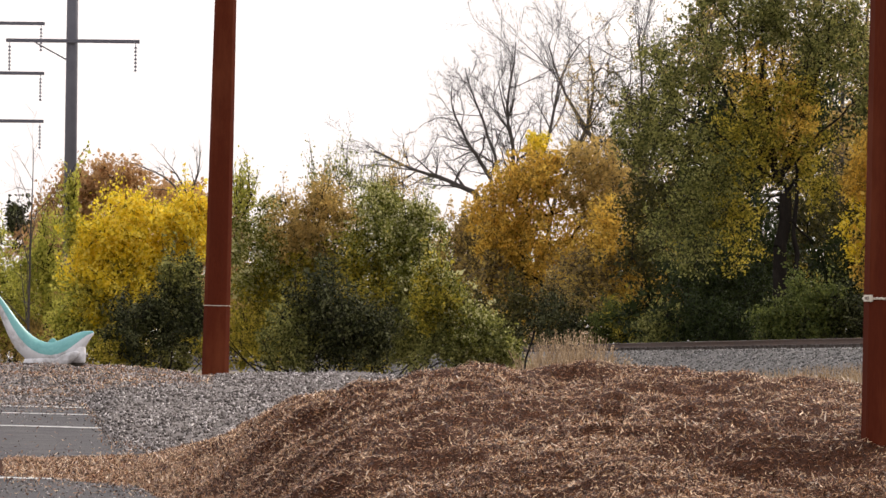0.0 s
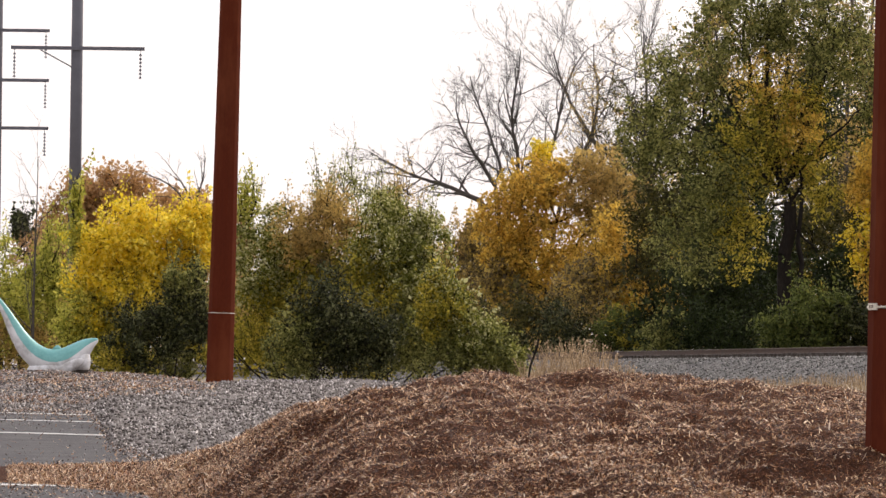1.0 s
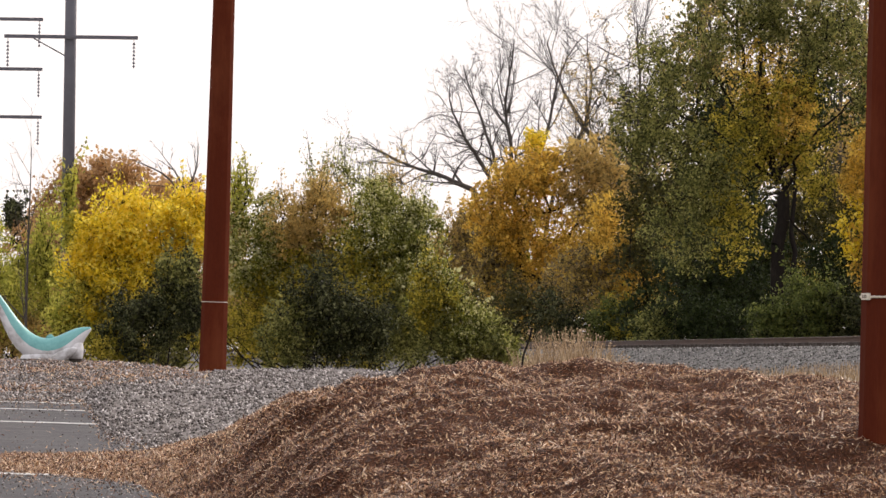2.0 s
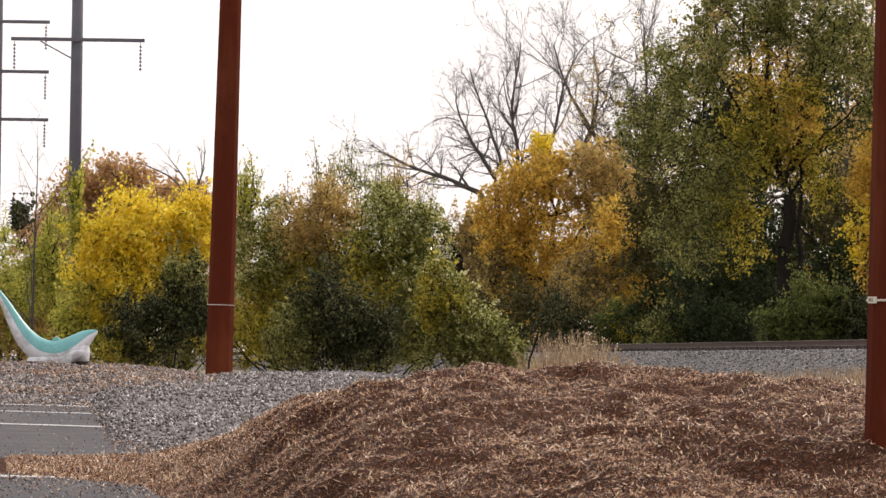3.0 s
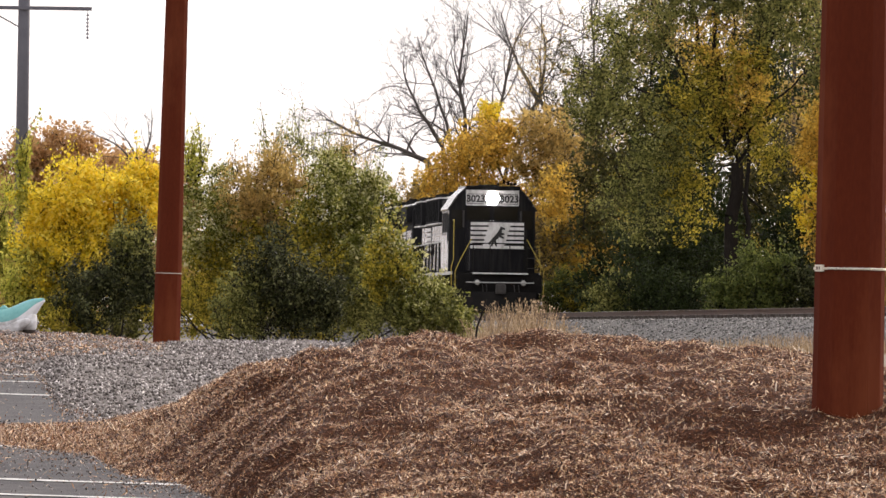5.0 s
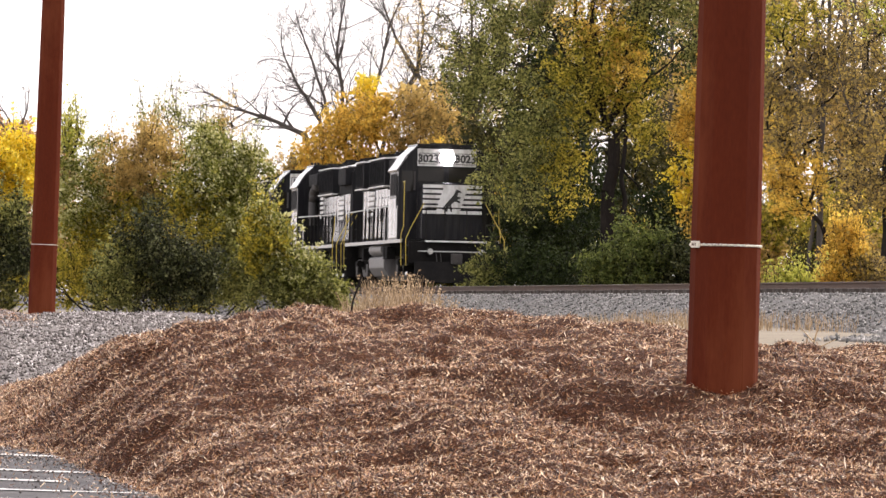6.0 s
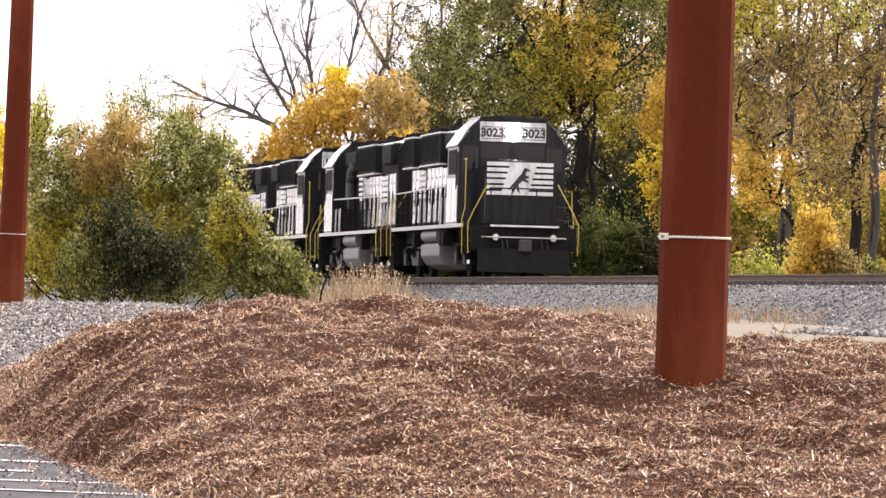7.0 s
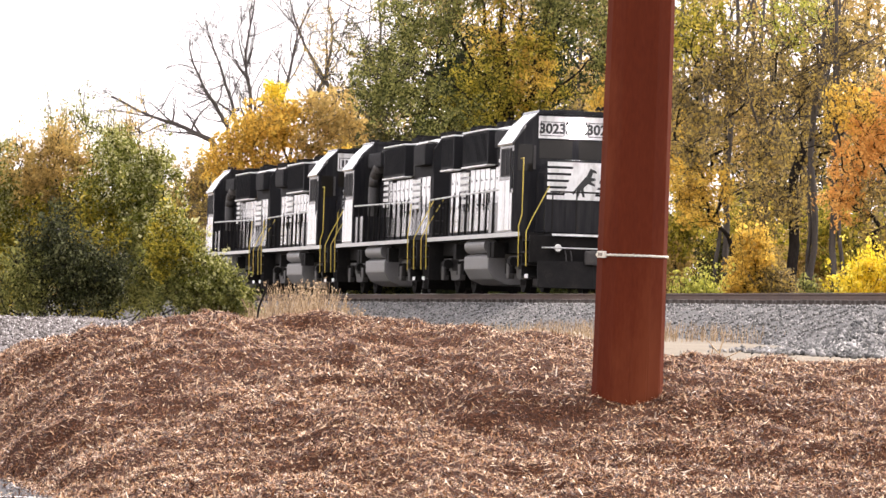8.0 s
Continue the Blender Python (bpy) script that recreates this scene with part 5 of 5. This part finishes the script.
        for x0, x1 in ((3.98, 0.3), (0.24, -4.0), (-4.06, -7.58)):
            bm = bmesh.new()
            box(bm, x1, x0, s * 0.95, s * 0.968, 3.36, 4.03, 0.01)
            part("upper_panel", bm, M_GRILLE if x0 < 0 else M_HOOD, hood, "upper hood panel")
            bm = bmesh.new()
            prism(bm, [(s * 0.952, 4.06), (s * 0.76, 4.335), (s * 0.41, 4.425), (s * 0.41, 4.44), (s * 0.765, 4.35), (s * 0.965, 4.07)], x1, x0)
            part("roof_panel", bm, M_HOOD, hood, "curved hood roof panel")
        # blower duct that curves down behind the cab, and louvres after it
        bm = bmesh.new()
        pipe(bm, [(1.9, s * 0.95, 3.75), (2.25, s * 1.08, 3.72), (2.55, s * 1.12, 3.5), (2.68, s * 1.12, 3.2), (2.7, s * 1.12, 1.6)], 0.17, 14)
        part("blower_duct", bm, M_DUSTY, hood, "grey curved blower duct", smooth=True)
        for k in range(6):
            bm = bmesh.new()
            box(bm, 0.62, 1.55, s * 0.985, s * 1.0, 2.55 + 0.17 * k, 2.64 + 0.17 * k)
            part("louvre", bm, M_WHITE, hood, "pale louvre slat")
        if not lead:
            bm = bmesh.new()
            box(bm, -7.4, -5.3, min(s * 0.85, s * 1.2), max(s * 0.85, s * 1.2), 3.6, 4.22, 0.12)
            part("brake_grid_housing", bm, M_GRILLE, hood, "rounded black housing under the roof")
            bm = bmesh.new()
            box(bm, -7.35, -5.35, min(s * 0.8, s * 1.1), max(s * 0.8, s * 1.1), 4.21, 4.27, 0.02)
            part("housing_lid", bm, M_HOOD, hood, "lid of the housing, pale with painted sheen")
        # protruding intake boxes
        for x0, x1 in ((-3.9, 0.2), (-7.5, -5.4)) if lead else ((-3.9, 0.2),):
            bm = bmesh.new()
            y0, y1 = sorted((s * 0.85, s * 1.22))
            box(bm, x0, x1, y0, y1, 3.38, 4.25, 0.03)
            ib = part("intake_box", bm, M_GRILLE, hood, "black radiator intake box")
            bm = bmesh.new()
            box(bm, x0 - 0.02, x1 + 0.02, s * 1.02, s * 1.25, 3.33, 3.37)
            box(bm, x0 - 0.02, x1 + 0.02, s * 0.8, s * 1.24, 4.26, 4.30)
            part("rim", bm, M_WHITE, ib, "pale rim of the intake")
            bm = bmesh.new()
            for k in range(int((x1 - x0) / 0.18)):
                box(bm, x0 + 0.08 + 0.18 * k, x0 + 0.11 + 0.18 * k, s * 1.22, s * 1.235, 3.45, 4.2)
            part("grille", bm, M_GRILLE, ib)
        for k in range(5):
            bm = bmesh.new()
            box(bm, -5.5, -4.1, s * 0.992, s * 1.0, 2.42 + 0.18 * k, 2.53 + 0.18 * k)
            part("side_stripe", bm, M_WHITE, hood, "white side stripe")
        bm = bmesh.new()
        box(bm, 1.0, 3.6, min(s * 0.9, s * 1.2), max(s * 0.9, s * 1.2), 3.75, 4.2, 0.08)
        part("air_filter_box", bm, M_GRILLE, hood)
        bm = bmesh.new()
        box(bm, 2.2, 4.0, min(s * 0.96, s * 1.5), max(s * 0.96, s * 1.5), 1.5, 2.3, 0.03)
        part("battery_box", bm, M_BLACK, L)
    for x in (-6.9, -5.9, -1.2, -2.6):
        bm = bmesh.new()
        cyl(bm, (x, 0, 4.41), (x, 0, 4.56), 0.56, 0.52, 24)
        f = part("roof_fan", bm, M_UNDER, hood, "round roof fan")
        bm = bmesh.new()
        for a in range(6):
            c, s_ = math.cos(a * math.pi / 6) * 0.5, math.sin(a * math.pi / 6) * 0.5
            cyl(bm, (x - c, -s_, 4.575), (x + c, s_, 4.575), 0.012, n=4)
        part("fan_guard", bm, M_UNDER, f)
    bm = bmesh.new()
    box(bm, 0.5, 1.3, -0.25, 0.25, 4.4, 4.62, 0.03)
    cyl(bm, (0.9, 0, 4.6), (0.9, 0, 4.72), 0.2, 0.16, 14)
    part("exhaust_stack", bm, M_UNDER, hood)
    bm = bmesh.new()
    box(bm, 4.4, 5.1, -0.35, 0.35, 4.58, 4.66, 0.03)
    part("roof_unit", bm, M_UNDER, cab, "cab roof ventilator")
    bm = bmesh.new()
    for y in (-0.12, 0, 0.12):
        cyl(bm, (5.6, 0.7 + y, 4.66), (5.95, 0.7 + y, 4.68), 0.02, 0.05, 10)
    cyl(bm, (5.62, 0.7, 4.56), (5.62, 0.7, 4.66), 0.02, n=6)
    part("horn", bm, M_UNDER, cab)
    bm = bmesh.new()
    cyl(bm, (4.2, -0.6, 4.57), (4.2, -0.6, 4.9), 0.012, n=5)
    part("antenna", bm, M_UNDER, cab)
    # ends: pilot, plough, coupler, steps, lamps
    for e in (1, -1):
        bm = bmesh.new()
        box(bm, e * (HALF - 0.12), e * HALF, -1.5, 1.5, 0.75, 1.42, 0.02)
        pil = part("pilot", bm, M_UNDER, L, "black pilot plate")
        bm = bmesh.new()
        box(bm, e * (HALF - 0.9), e * (HALF + 0.14), -0.98, 0.98, 1.40, 1.47, 0.01)
        part("anticlimber", bm, M_UNDER, pil, "end platform")
        bm = bmesh.new()
        box(bm, e * (HALF + 0.141), e * (HALF + 0.155), -0.98, 0.98, 1.415, 1.468)
        part("platform_edge", bm, M_WHITE, pil, "white-painted platform edge")
        bm = bmesh.new()
        o = [(HALF - 0.1, 0.8), (HALF + 0.0, 0.8), (HALF + 0.28, 0.14), (HALF + 0.16, 0.12)]
        for y0, y1, k in ((-1.3, 0, -1), (0, 1.3, 1)):
            a = [bm.verts.new((e * (x + (0.42 if abs(y) < 0.1 else 0)), y, z)) for y in (y0, y1) for x, z in o]
            for i in range(4):
                bm.faces.new((a[i], a[(i + 1) % 4], a[(i + 1) % 4 + 4], a[i + 4]))
            bm.faces.new(a[:4])
            bm.faces.new(a[4:][::-1])
        bmesh.ops.recalc_face_normals(bm, faces=bm.faces)
        part("plough", bm, M_UNDER, pil, "dark snow plough")
        bm = bmesh.new()
        box(bm, e * (HALF - 0.1), e * (HALF + 0.42), -0.12, 0.12, 0.78, 1.0, 0.03)
        box(bm, e * (HALF + 0.36), e * (HALF + 0.56), -0.2, 0.16, 0.72, 1.06, 0.06)
        part("coupler", bm, M_DUSTY, pil, "knuckle coupler")
        for y in (-0.62, -0.48, 0.5, 0.66):
            bm = bmesh.new()
            pipe(bm, [(e * (HALF + 0.02), y, 1.05), (e * (HALF + 0.16), y, 0.95), (e * (HALF + 0.2), y + 0.02, 0.62), (e * (HALF + 0.24), y + 0.05, 0.5)], 0.017)
            part("air_hose", bm, M_DUSTY, pil, "dusty rubber air hose")
        bm = bmesh.new()
        pipe(bm, [(e * (HALF + 0.05), -1.2, 1.12), (e * (HALF + 0.22), -1.15, 1.12), (e * (HALF + 0.22), 1.15, 1.12), (e * (HALF + 0.05), 1.2, 1.12)], 0.018)
        part("uncoupling_lever", bm, M_GRIT, pil, "pale uncoupling lever")
        for s in (-1, 1):
            bm = bmesh.new()
            cyl(bm, (e * (HALF + 0.0), s * 0.82, 1.12), (e * (HALF + 0.17), s * 0.82, 1.12), 0.135, 0.13, 18)
            lamp = part("ditch_light", bm, M_UNDER, pil)
            bm = bmesh.new()
            cyl(bm, (e * (HALF + 0.17), s * 0.82, 1.12), (e * (HALF + 0.185), s * 0.82, 1.12), 0.095, 0.085, 18)
            part("lens", bm, M_LENS, lamp, "pale unlit lens")
            bm = bmesh.new()
            for k in range(4):
                box(bm, e * (HALF - 1.05), e * (HALF - 0.12), s * (1.15 if k else 1.1), s * 1.5, 0.38 + 0.3 * k, 0.42 + 0.3 * k)
            box(bm, e * (HALF - 1.07), e * (HALF - 1.03), s * 1.1, s * 1.5, 0.36, 1.45)
            st = part("steps", bm, M_UNDER, L, "corner boarding steps")
            bm = bmesh.new()
            box(bm, e * (HALF - 0.5), e * (HALF - 0.1), s * 1.5, s * 1.52, 0.36, 0.46)
            part("step_edge", bm, M_WHITE, st, "white step edge")
            # yellow corner handrails
            bm = bmesh.new()
            pipe(bm, [(e * (HALF - 0.1), s * 1.56, 0.65), (e * (HALF - 0.1), s * 1.58, 1.5), (e * (HALF - 0.16), s * 1.42, 1.85), (e * (HALF - 0.3), s * 0.99, 2.65)], 0.014)
            part("corner_handrail", bm, M_YEL, L, "yellow corner handrail")
            bm = bmesh.new()
            pipe(bm, [(e * (HALF - 1.1), s * 1.58, 0.65), (e * (HALF - 1.1), s * 1.6, 1.65), (e * (HALF - 1.1), s * 1.52, 1.95), (e * (HALF - 1.1), s * 1.52, 3.3), (e * (HALF - 1.2), s * 1.5, 3.34), (e * (HALF - 1.9), s * 1.45, 3.34)] if e > 0 and s < 0 else
                 [(e * (HALF - 1.1), s * 1.58, 0.65), (e * (HALF - 1.1), s * 1.6, 1.65), (e * (HALF - 1.1), s * 1.55, 1.95), (e * (HALF - 1.1), s * 1.53, 2.5)], 0.014)
            part("tall_handrail", bm, M_YEL, L, "yellow step handrail")
        bm = bmesh.new()
        pipe(bm, [(e * (HALF - 0.12), -1.0, 2.5), (e * (HALF - 0.05), -0.5, 2.5), (e * (HALF - 0.05), 0.5, 2.5), (e * (HALF - 0.12), 1.0, 2.5)], 0.02)
        for y in (-0.95, -0.35, 0.35, 0.95):
            cyl(bm, (e * (HALF - 0.06), y, 1.45), (e * (HALF - 0.06), y, 2.5), 0.018, n=6)
        part("end_handrail", bm, M_UNDER, L, "dark end handrail")
        for k in range(3):
            bm = bmesh.new()
            box(bm, e * (HALF - 0.34), e * (HALF - 0.31), e * 1.02, e * 1.48, 1.63 + 0.36 * k, 1.655 + 0.36 * k)
            part("grab_bar", bm, M_DUSTY, L, "horizontal grab bar")
    # side railing
    for s in (-1, 1):
        bm = bmesh.new()
        pipe(bm, [(HALF - 4.3, s * 1.5, 2.62), (-HALF + 1.2, s * 1.5, 2.55)], 0.024)
        rail_ = part("side_handrail", bm, M_GRIT, L, "pale side handrail")
        for k in range(11):
            x = HALF - 4.4 - 1.06 * k
            bm = bmesh.new()
            cyl(bm, (x, s * 1.52, 1.4), (x, s * 1.5, 2.6), 0.03, n=6)
            part("stanchion", bm, M_UNDER, rail_, "dark railing post")
    # underneath: tank, reservoirs, trucks
    bm = bmesh.new()
    prism(bm, [(-1.42, 0.62), (-1.42, 0.95), (-1.2, 1.06), (1.2, 1.06), (1.42, 0.95), (1.42, 0.62), (1.25, 0.36), (0.9, 0.22), (-0.9, 0.22), (-1.25, 0.36)], -1.9, 1.9, 0.05)
    part("fuel_tank", bm, M_TANK, L, "dusty grey fuel tank")
    for s in (-1, 1):
        bm = bmesh.new()
        cyl(bm, (-1.5, s * 1.3, 1.22), (1.6, s * 1.3, 1.22), 0.19, n=18)
        part("air_reservoir", bm, M_TANK, L, "grey air reservoir", smooth=False)
        for x in (-3.0, 2.4, 3.0):
            bm = bmesh.new()
            box(bm, x - 0.2, x + 0.2, s * 1.2, s * 1.5, 0.9, 1.3, 0.03)
            part("equipment_box", bm, M_UNDER, L)
    for x in (5.2, -5.2):
        for s in (-1, 1):
            bm = bmesh.new()
            o = [(x - 2.1, 0.72), (x - 1.9, 0.95), (x - 0.7, 0.95), (x - 0.45, 0.6), (x + 0.45, 0.6), (x + 0.7, 0.95), (x + 1.9, 0.95), (x + 2.1, 0.72), (x + 1.7, 0.62), (x + 0.8, 0.62), (x + 0.5, 0.36), (x - 0.5, 0.36), (x - 0.8, 0.62), (x - 1.7, 0.62)]
            a = [bm.verts.new((px, s * 0.92, pz)) for px, pz in o]
            ext = bmesh.ops.extrude_face_region(bm, geom=[bm.faces.new(a)])
            bmesh.ops.translate(bm, verts=[v for v in ext["geom"] if isinstance(v, bmesh.types.BMVert)], vec=(0, s * 0.2, 0))
            bmesh.ops.recalc_face_normals(bm, faces=bm.faces)
            tf = part("truck_frame", bm, M_DUSTY, L, "cast truck side frame")
            for dx in (-1.37, 1.37):
                bm = bmesh.new()
                box(bm, x + dx - 0.2, x + dx + 0.2, s * 1.08, s * 1.24, 0.36, 0.78, 0.04)
                part("axle_box", bm, M_DUSTY, tf)
                for h in (-0.34, 0.34):
                    bm = bmesh.new()
                    cyl(bm, (x + dx + h, s * 1.15, 0.5), (x + dx + h, s * 1.15, 0.86), 0.09, n=10)
                    part("spring", bm, M_UNDER, tf)
            bm = bmesh.new()
            cyl(bm, (x - 0.9, s * 1.22, 0.8), (x - 0.5, s * 1.22, 0.8), 0.12, n=12)
            part("brake_cylinder", bm, M_UNDER, tf)
    wheels = []
    for x in (5.2 + 1.37, 5.2 - 1.37, -5.2 + 1.37, -5.2 - 1.37):
        w = part_of("wheelset", WHEELS, M_UNDER, L, "dark steel wheelset")
        w.location = (x, 0, 0.535)
        wheels.append((w, x))
    return L, wheels


TRAIN = [locomotive(True, "black road-switcher locomotive with burning headlight and striped nose"),
         locomotive(False, "second black locomotive coupled cab to the rear"),
         locomotive(False, "third black locomotive with dust and painted sheen on its sides"),
         locomotive(False, "last black locomotive half hidden by the thicket")]

# ---- small things ----
M_TEAL = mat("faded_teal_paint", ev((0.10, 0.30, 0.30), (0.16, 0.42, 0.41), (0.24, 0.52, 0.50)), 0.4, 3, 25, bump=0.05)
M_PALE = mat("dirty_white_paint", ev((0.6, 0.6, 0.61), (0.8, 0.81, 0.83)), 0.5, 3, 25, bump=0.05, grime=((0.16, 0.14, 0.12), 2.2))
# soil tone that also paints the contact shading under the dolphin
M_BELLY_SHADE = mat("soil_and_contact_shade", ev((0.03, 0.025, 0.02), (0.07, 0.055, 0.045)), 0.9, 5, 40)
M_LIMESTONE = mat("white_stone", ev((0.5, 0.49, 0.47), (0.78, 0.77, 0.75)), 0.8, 6, 50, bump=0.4)


def dolphin(m):
    """A painted figure of a leaping dolphin, resting on its belly, tail raised; one plain mesh."""
    spine = [(-1.12, 1.62, 0.03), (-1.03, 1.50, 0.06), (-0.84, 1.20, 0.11), (-0.64, 0.80, 0.17), (-0.38, 0.45, 0.235), (-0.1, 0.28, 0.265), (0.15, 0.25, 0.275), (0.40, 0.31, 0.27), (0.62, 0.47, 0.23), (0.78, 0.62, 0.155), (0.9, 0.69, 0.085), (0.97, 0.72, 0.05), (1.0, 0.735, 0.02)]
    bm = bmesh.new()
    n, rings = 20, []
    for i, (x, z, r) in enumerate(spine):
        a, b = spine[max(0, i - 1)], spine[min(len(spine) - 1, i + 1)]
        t = Vector((b[0] - a[0], 0, b[1] - a[1])).normalized()
        u = Vector((-t.z, 0, t.x))
        rings.append([bm.verts.new(Vector((x, 0, z)) + u * (r * math.sin(k * 2 * math.pi / n)) + Vector((0, 1, 0)) * (r * 0.9 * math.cos(k * 2 * math.pi / n))) for k in range(n)])
    for a, b in zip(rings, rings[1:]):
        for k in range(n):
            f = bm.faces.new((a[k], a[(k + 1) % n], b[(k + 1) % n], b[k]))
            s = math.sin((k + 0.5) * 2 * math.pi / n)
            f.material_index = 0 if s > 0.12 else 1
    bm.faces.new(rings[0])
    bm.faces.new(rings[-1])

    def blade(pts, thick, mi):
        before = set(bm.faces)
        vs = [bm.verts.new((x, -thick, z)) for x, z in pts]
        ws = [bm.verts.new((x, thick, z)) for x, z in pts]
        bm.faces.new(vs)
        bm.faces.new(ws[::-1])
        for k in range(len(pts)):
            bm.faces.new((vs[k], ws[k], ws[(k + 1) % len(pts)], vs[(k + 1) % len(pts)]))
        for f in set(bm.faces) - before:
            f.material_index = mi

    blade([(-0.02, 0.46), (0.12, 0.6), (0.19, 0.63), (0.24, 0.57), (0.33, 0.48)], 0.03, 0)  # back fin
    for s in (-1, 1):  # tail flukes and side flippers
        a = [bm.verts.new(p) for p in ((-1.0, 0, 1.42), (-1.16, s * 0.36, 1.72), (-1.3, s * 0.3, 1.78), (-1.16, 0, 1.66))]
        bm.faces.new(a)
        b = [bm.verts.new((p.co.x, p.co.y, p.co.z - 0.04)) for p in a]
        bm.faces.new(b[::-1])
        for k in range(4):
            bm.faces.new((a[k], b[k], b[(k + 1) % 4], a[(k + 1) % 4]))
        before = set(bm.faces)
        bmesh.ops.create_uvsphere(bm, u_segments=14, v_segments=10, radius=1, matrix=Matrix.Translation((0.42, s * 0.27, 0.16)) @ Matrix.Rotation(-0.5, 4, "Y") @ Matrix.Diagonal((0.36, 0.07, 0.11, 1)))
        for f in set(bm.faces) - before:
            f.material_index = 1
    before = set(bm.faces)
    bmesh.ops.create_uvsphere(bm, u_segments=18, v_segments=12, radius=1, matrix=Matrix.Translation((0.66, 0, 0.28)) @ Matrix.Diagonal((0.2, 0.2, 0.33, 1)))
    bmesh.ops.create_uvsphere(bm, u_segments=18, v_segments=12, radius=1, matrix=Matrix.Translation((0.1, 0, 0.1)) @ Matrix.Diagonal((0.55, 0.28, 0.2, 1)))
    for f in set(bm.faces) - before:
        # lowest faces get the dark contact shading as colour
        f.material_index = 2 if f.calc_center_median().z < 0.09 else 1
    bmesh.ops.recalc_face_normals(bm, faces=bm.faces)
    ob = part("dolphin_statue", bm, M_TEAL, None, smooth=True)
    ob.data.materials.append(M_PALE)
    ob.data.materials.append(M_BELLY_SHADE)
    sm = ob.modifiers.new("round", "SUBSURF")
    sm.levels = sm.render_levels = 1
    ob.matrix_world = m
    return tagged(ob, "weathered teal and white dolphin figure lying on gravel", "statue")


DB = -4.19
dolphin(Matrix.Translation(at(DB, 110, float(gravel_z(np.array(DB), np.array(110.0), np.array(math.tan(DB * D2R) * 110), np.array(110.0))) + 0.02)))


def rubble(b, d, r, material, label, n, seed):
    """A small heap of broken stone."""
    rnd = np.random.RandomState(seed)
    root = thing("rubble_heap", label, "stone", Matrix.Translation(at(b, d, float(ground_z(math.tan(b * D2R) * d, d)))))
    for k in range(n):
        bm = bmesh.new()
        bmesh.ops.create_icosphere(bm, subdivisions=1, radius=r * rnd.uniform(0.25, 0.55))
        for v in bm.verts:
            v.co = v.co * rnd.uniform(0.7, 1.25)
            v.co.z *= 0.7
        st = part("stone", bm, material, root)
        st.location = (rnd.normal(0, r * 0.9), rnd.normal(0, r * 0.9), r * 0.25 * rnd.rand())
    return root


rubble(5.80, 62.5, 0.16, M_LIMESTONE, "few broken pale stones beside the mulch", 7, 3)
bm = bmesh.new()
for a, b_, r in (((0, 0, 0), (0.12, 0.1, 0.42), 0.014), ((0.05, 0.05, 0.15), (-0.12, 0.05, 0.34), 0.01), ((0, 0, 0.05), (0.3, 0, 0.2), 0.009)):
    cyl(bm, a, b_, r, r * 0.4, 6)
stick = tagged(part("broken_branch", bm, M_STRAW), "dry broken branch sticking out of the mulch", "branch")
stick.matrix_world = Matrix.Translation(at(5.72, 62.6, 1.2))
bm = bmesh.new()
pipe(bm, [(0, 0, -0.1), (0.03, 0, 0.22), (0.1, 0, 0.42), (0.13, 0, 0.55)], 0.012)
stick = tagged(part("bare_stalk", bm, M_BARK), "thin dark bare stalk on the mulch crest", "branch")
stick.matrix_world = Matrix.Translation(at(0.86, 63.0, 1.5))
# heap of dark crushed stone beside the track
rk = np.random.RandomState(17)
pile = thing("stone_pile", "low pile of dark crushed stone beside the track", "gravel", kind="stuff")
n = 7000
pb, pd = 7.35 + rk.normal(0, 0.45, n), 84 + rk.normal(0, 1.6, n)
px = np.tan(pb * D2R) * pd
h = 0.55 * np.exp(-((pb - 7.35) / 0.5) ** 2 - ((pd - 84) / 2.0) ** 2) * rk.rand(n) ** 0.3
stones("stones", np.stack([px, pd, ground_z(px, pd) + h], 1), (0.03, 0.08), M_BSTONE, pile)

# ---- the train rolls ----
SPEED = 19.5  # metres a second towards the camera
FRONT_Y_AT_8 = 132.9  # where the leading pilot stands at the end


def motions():
    """The train rolls steadily down the straight; the wheelsets turn with it."""
    for k, (ob, wheels) in enumerate(TRAIN):
        back = HALF + k * (2 * HALF + 1.13)  # from the leading pilot to the middle of this unit
        turned = k % 2 == 1
        rows = []
        for i in range(81):
            t = i / 10
            y = FRONT_Y_AT_8 + (SPEED * (8 - t) + back) * -DIRY
            m = Matrix.Translation((TRACK_X0 - TRACK_SLOPE * y, y, RAIL_Z)) @ Matrix.Rotation(math.atan2(DIRY, DIRX) + (math.pi if turned else 0), 4, "Z")
            rows.append((t, m))
        walk(ob, rows)
        for w, x in wheels:
            sign = -1 if turned else 1
            walk(w, [(i / 30, Matrix.Translation((x, 0, 0.535)) @ Matrix.Rotation(sign * SPEED / 0.51 * (i / 30), 4, "Y")) for i in range(241)])


motions()
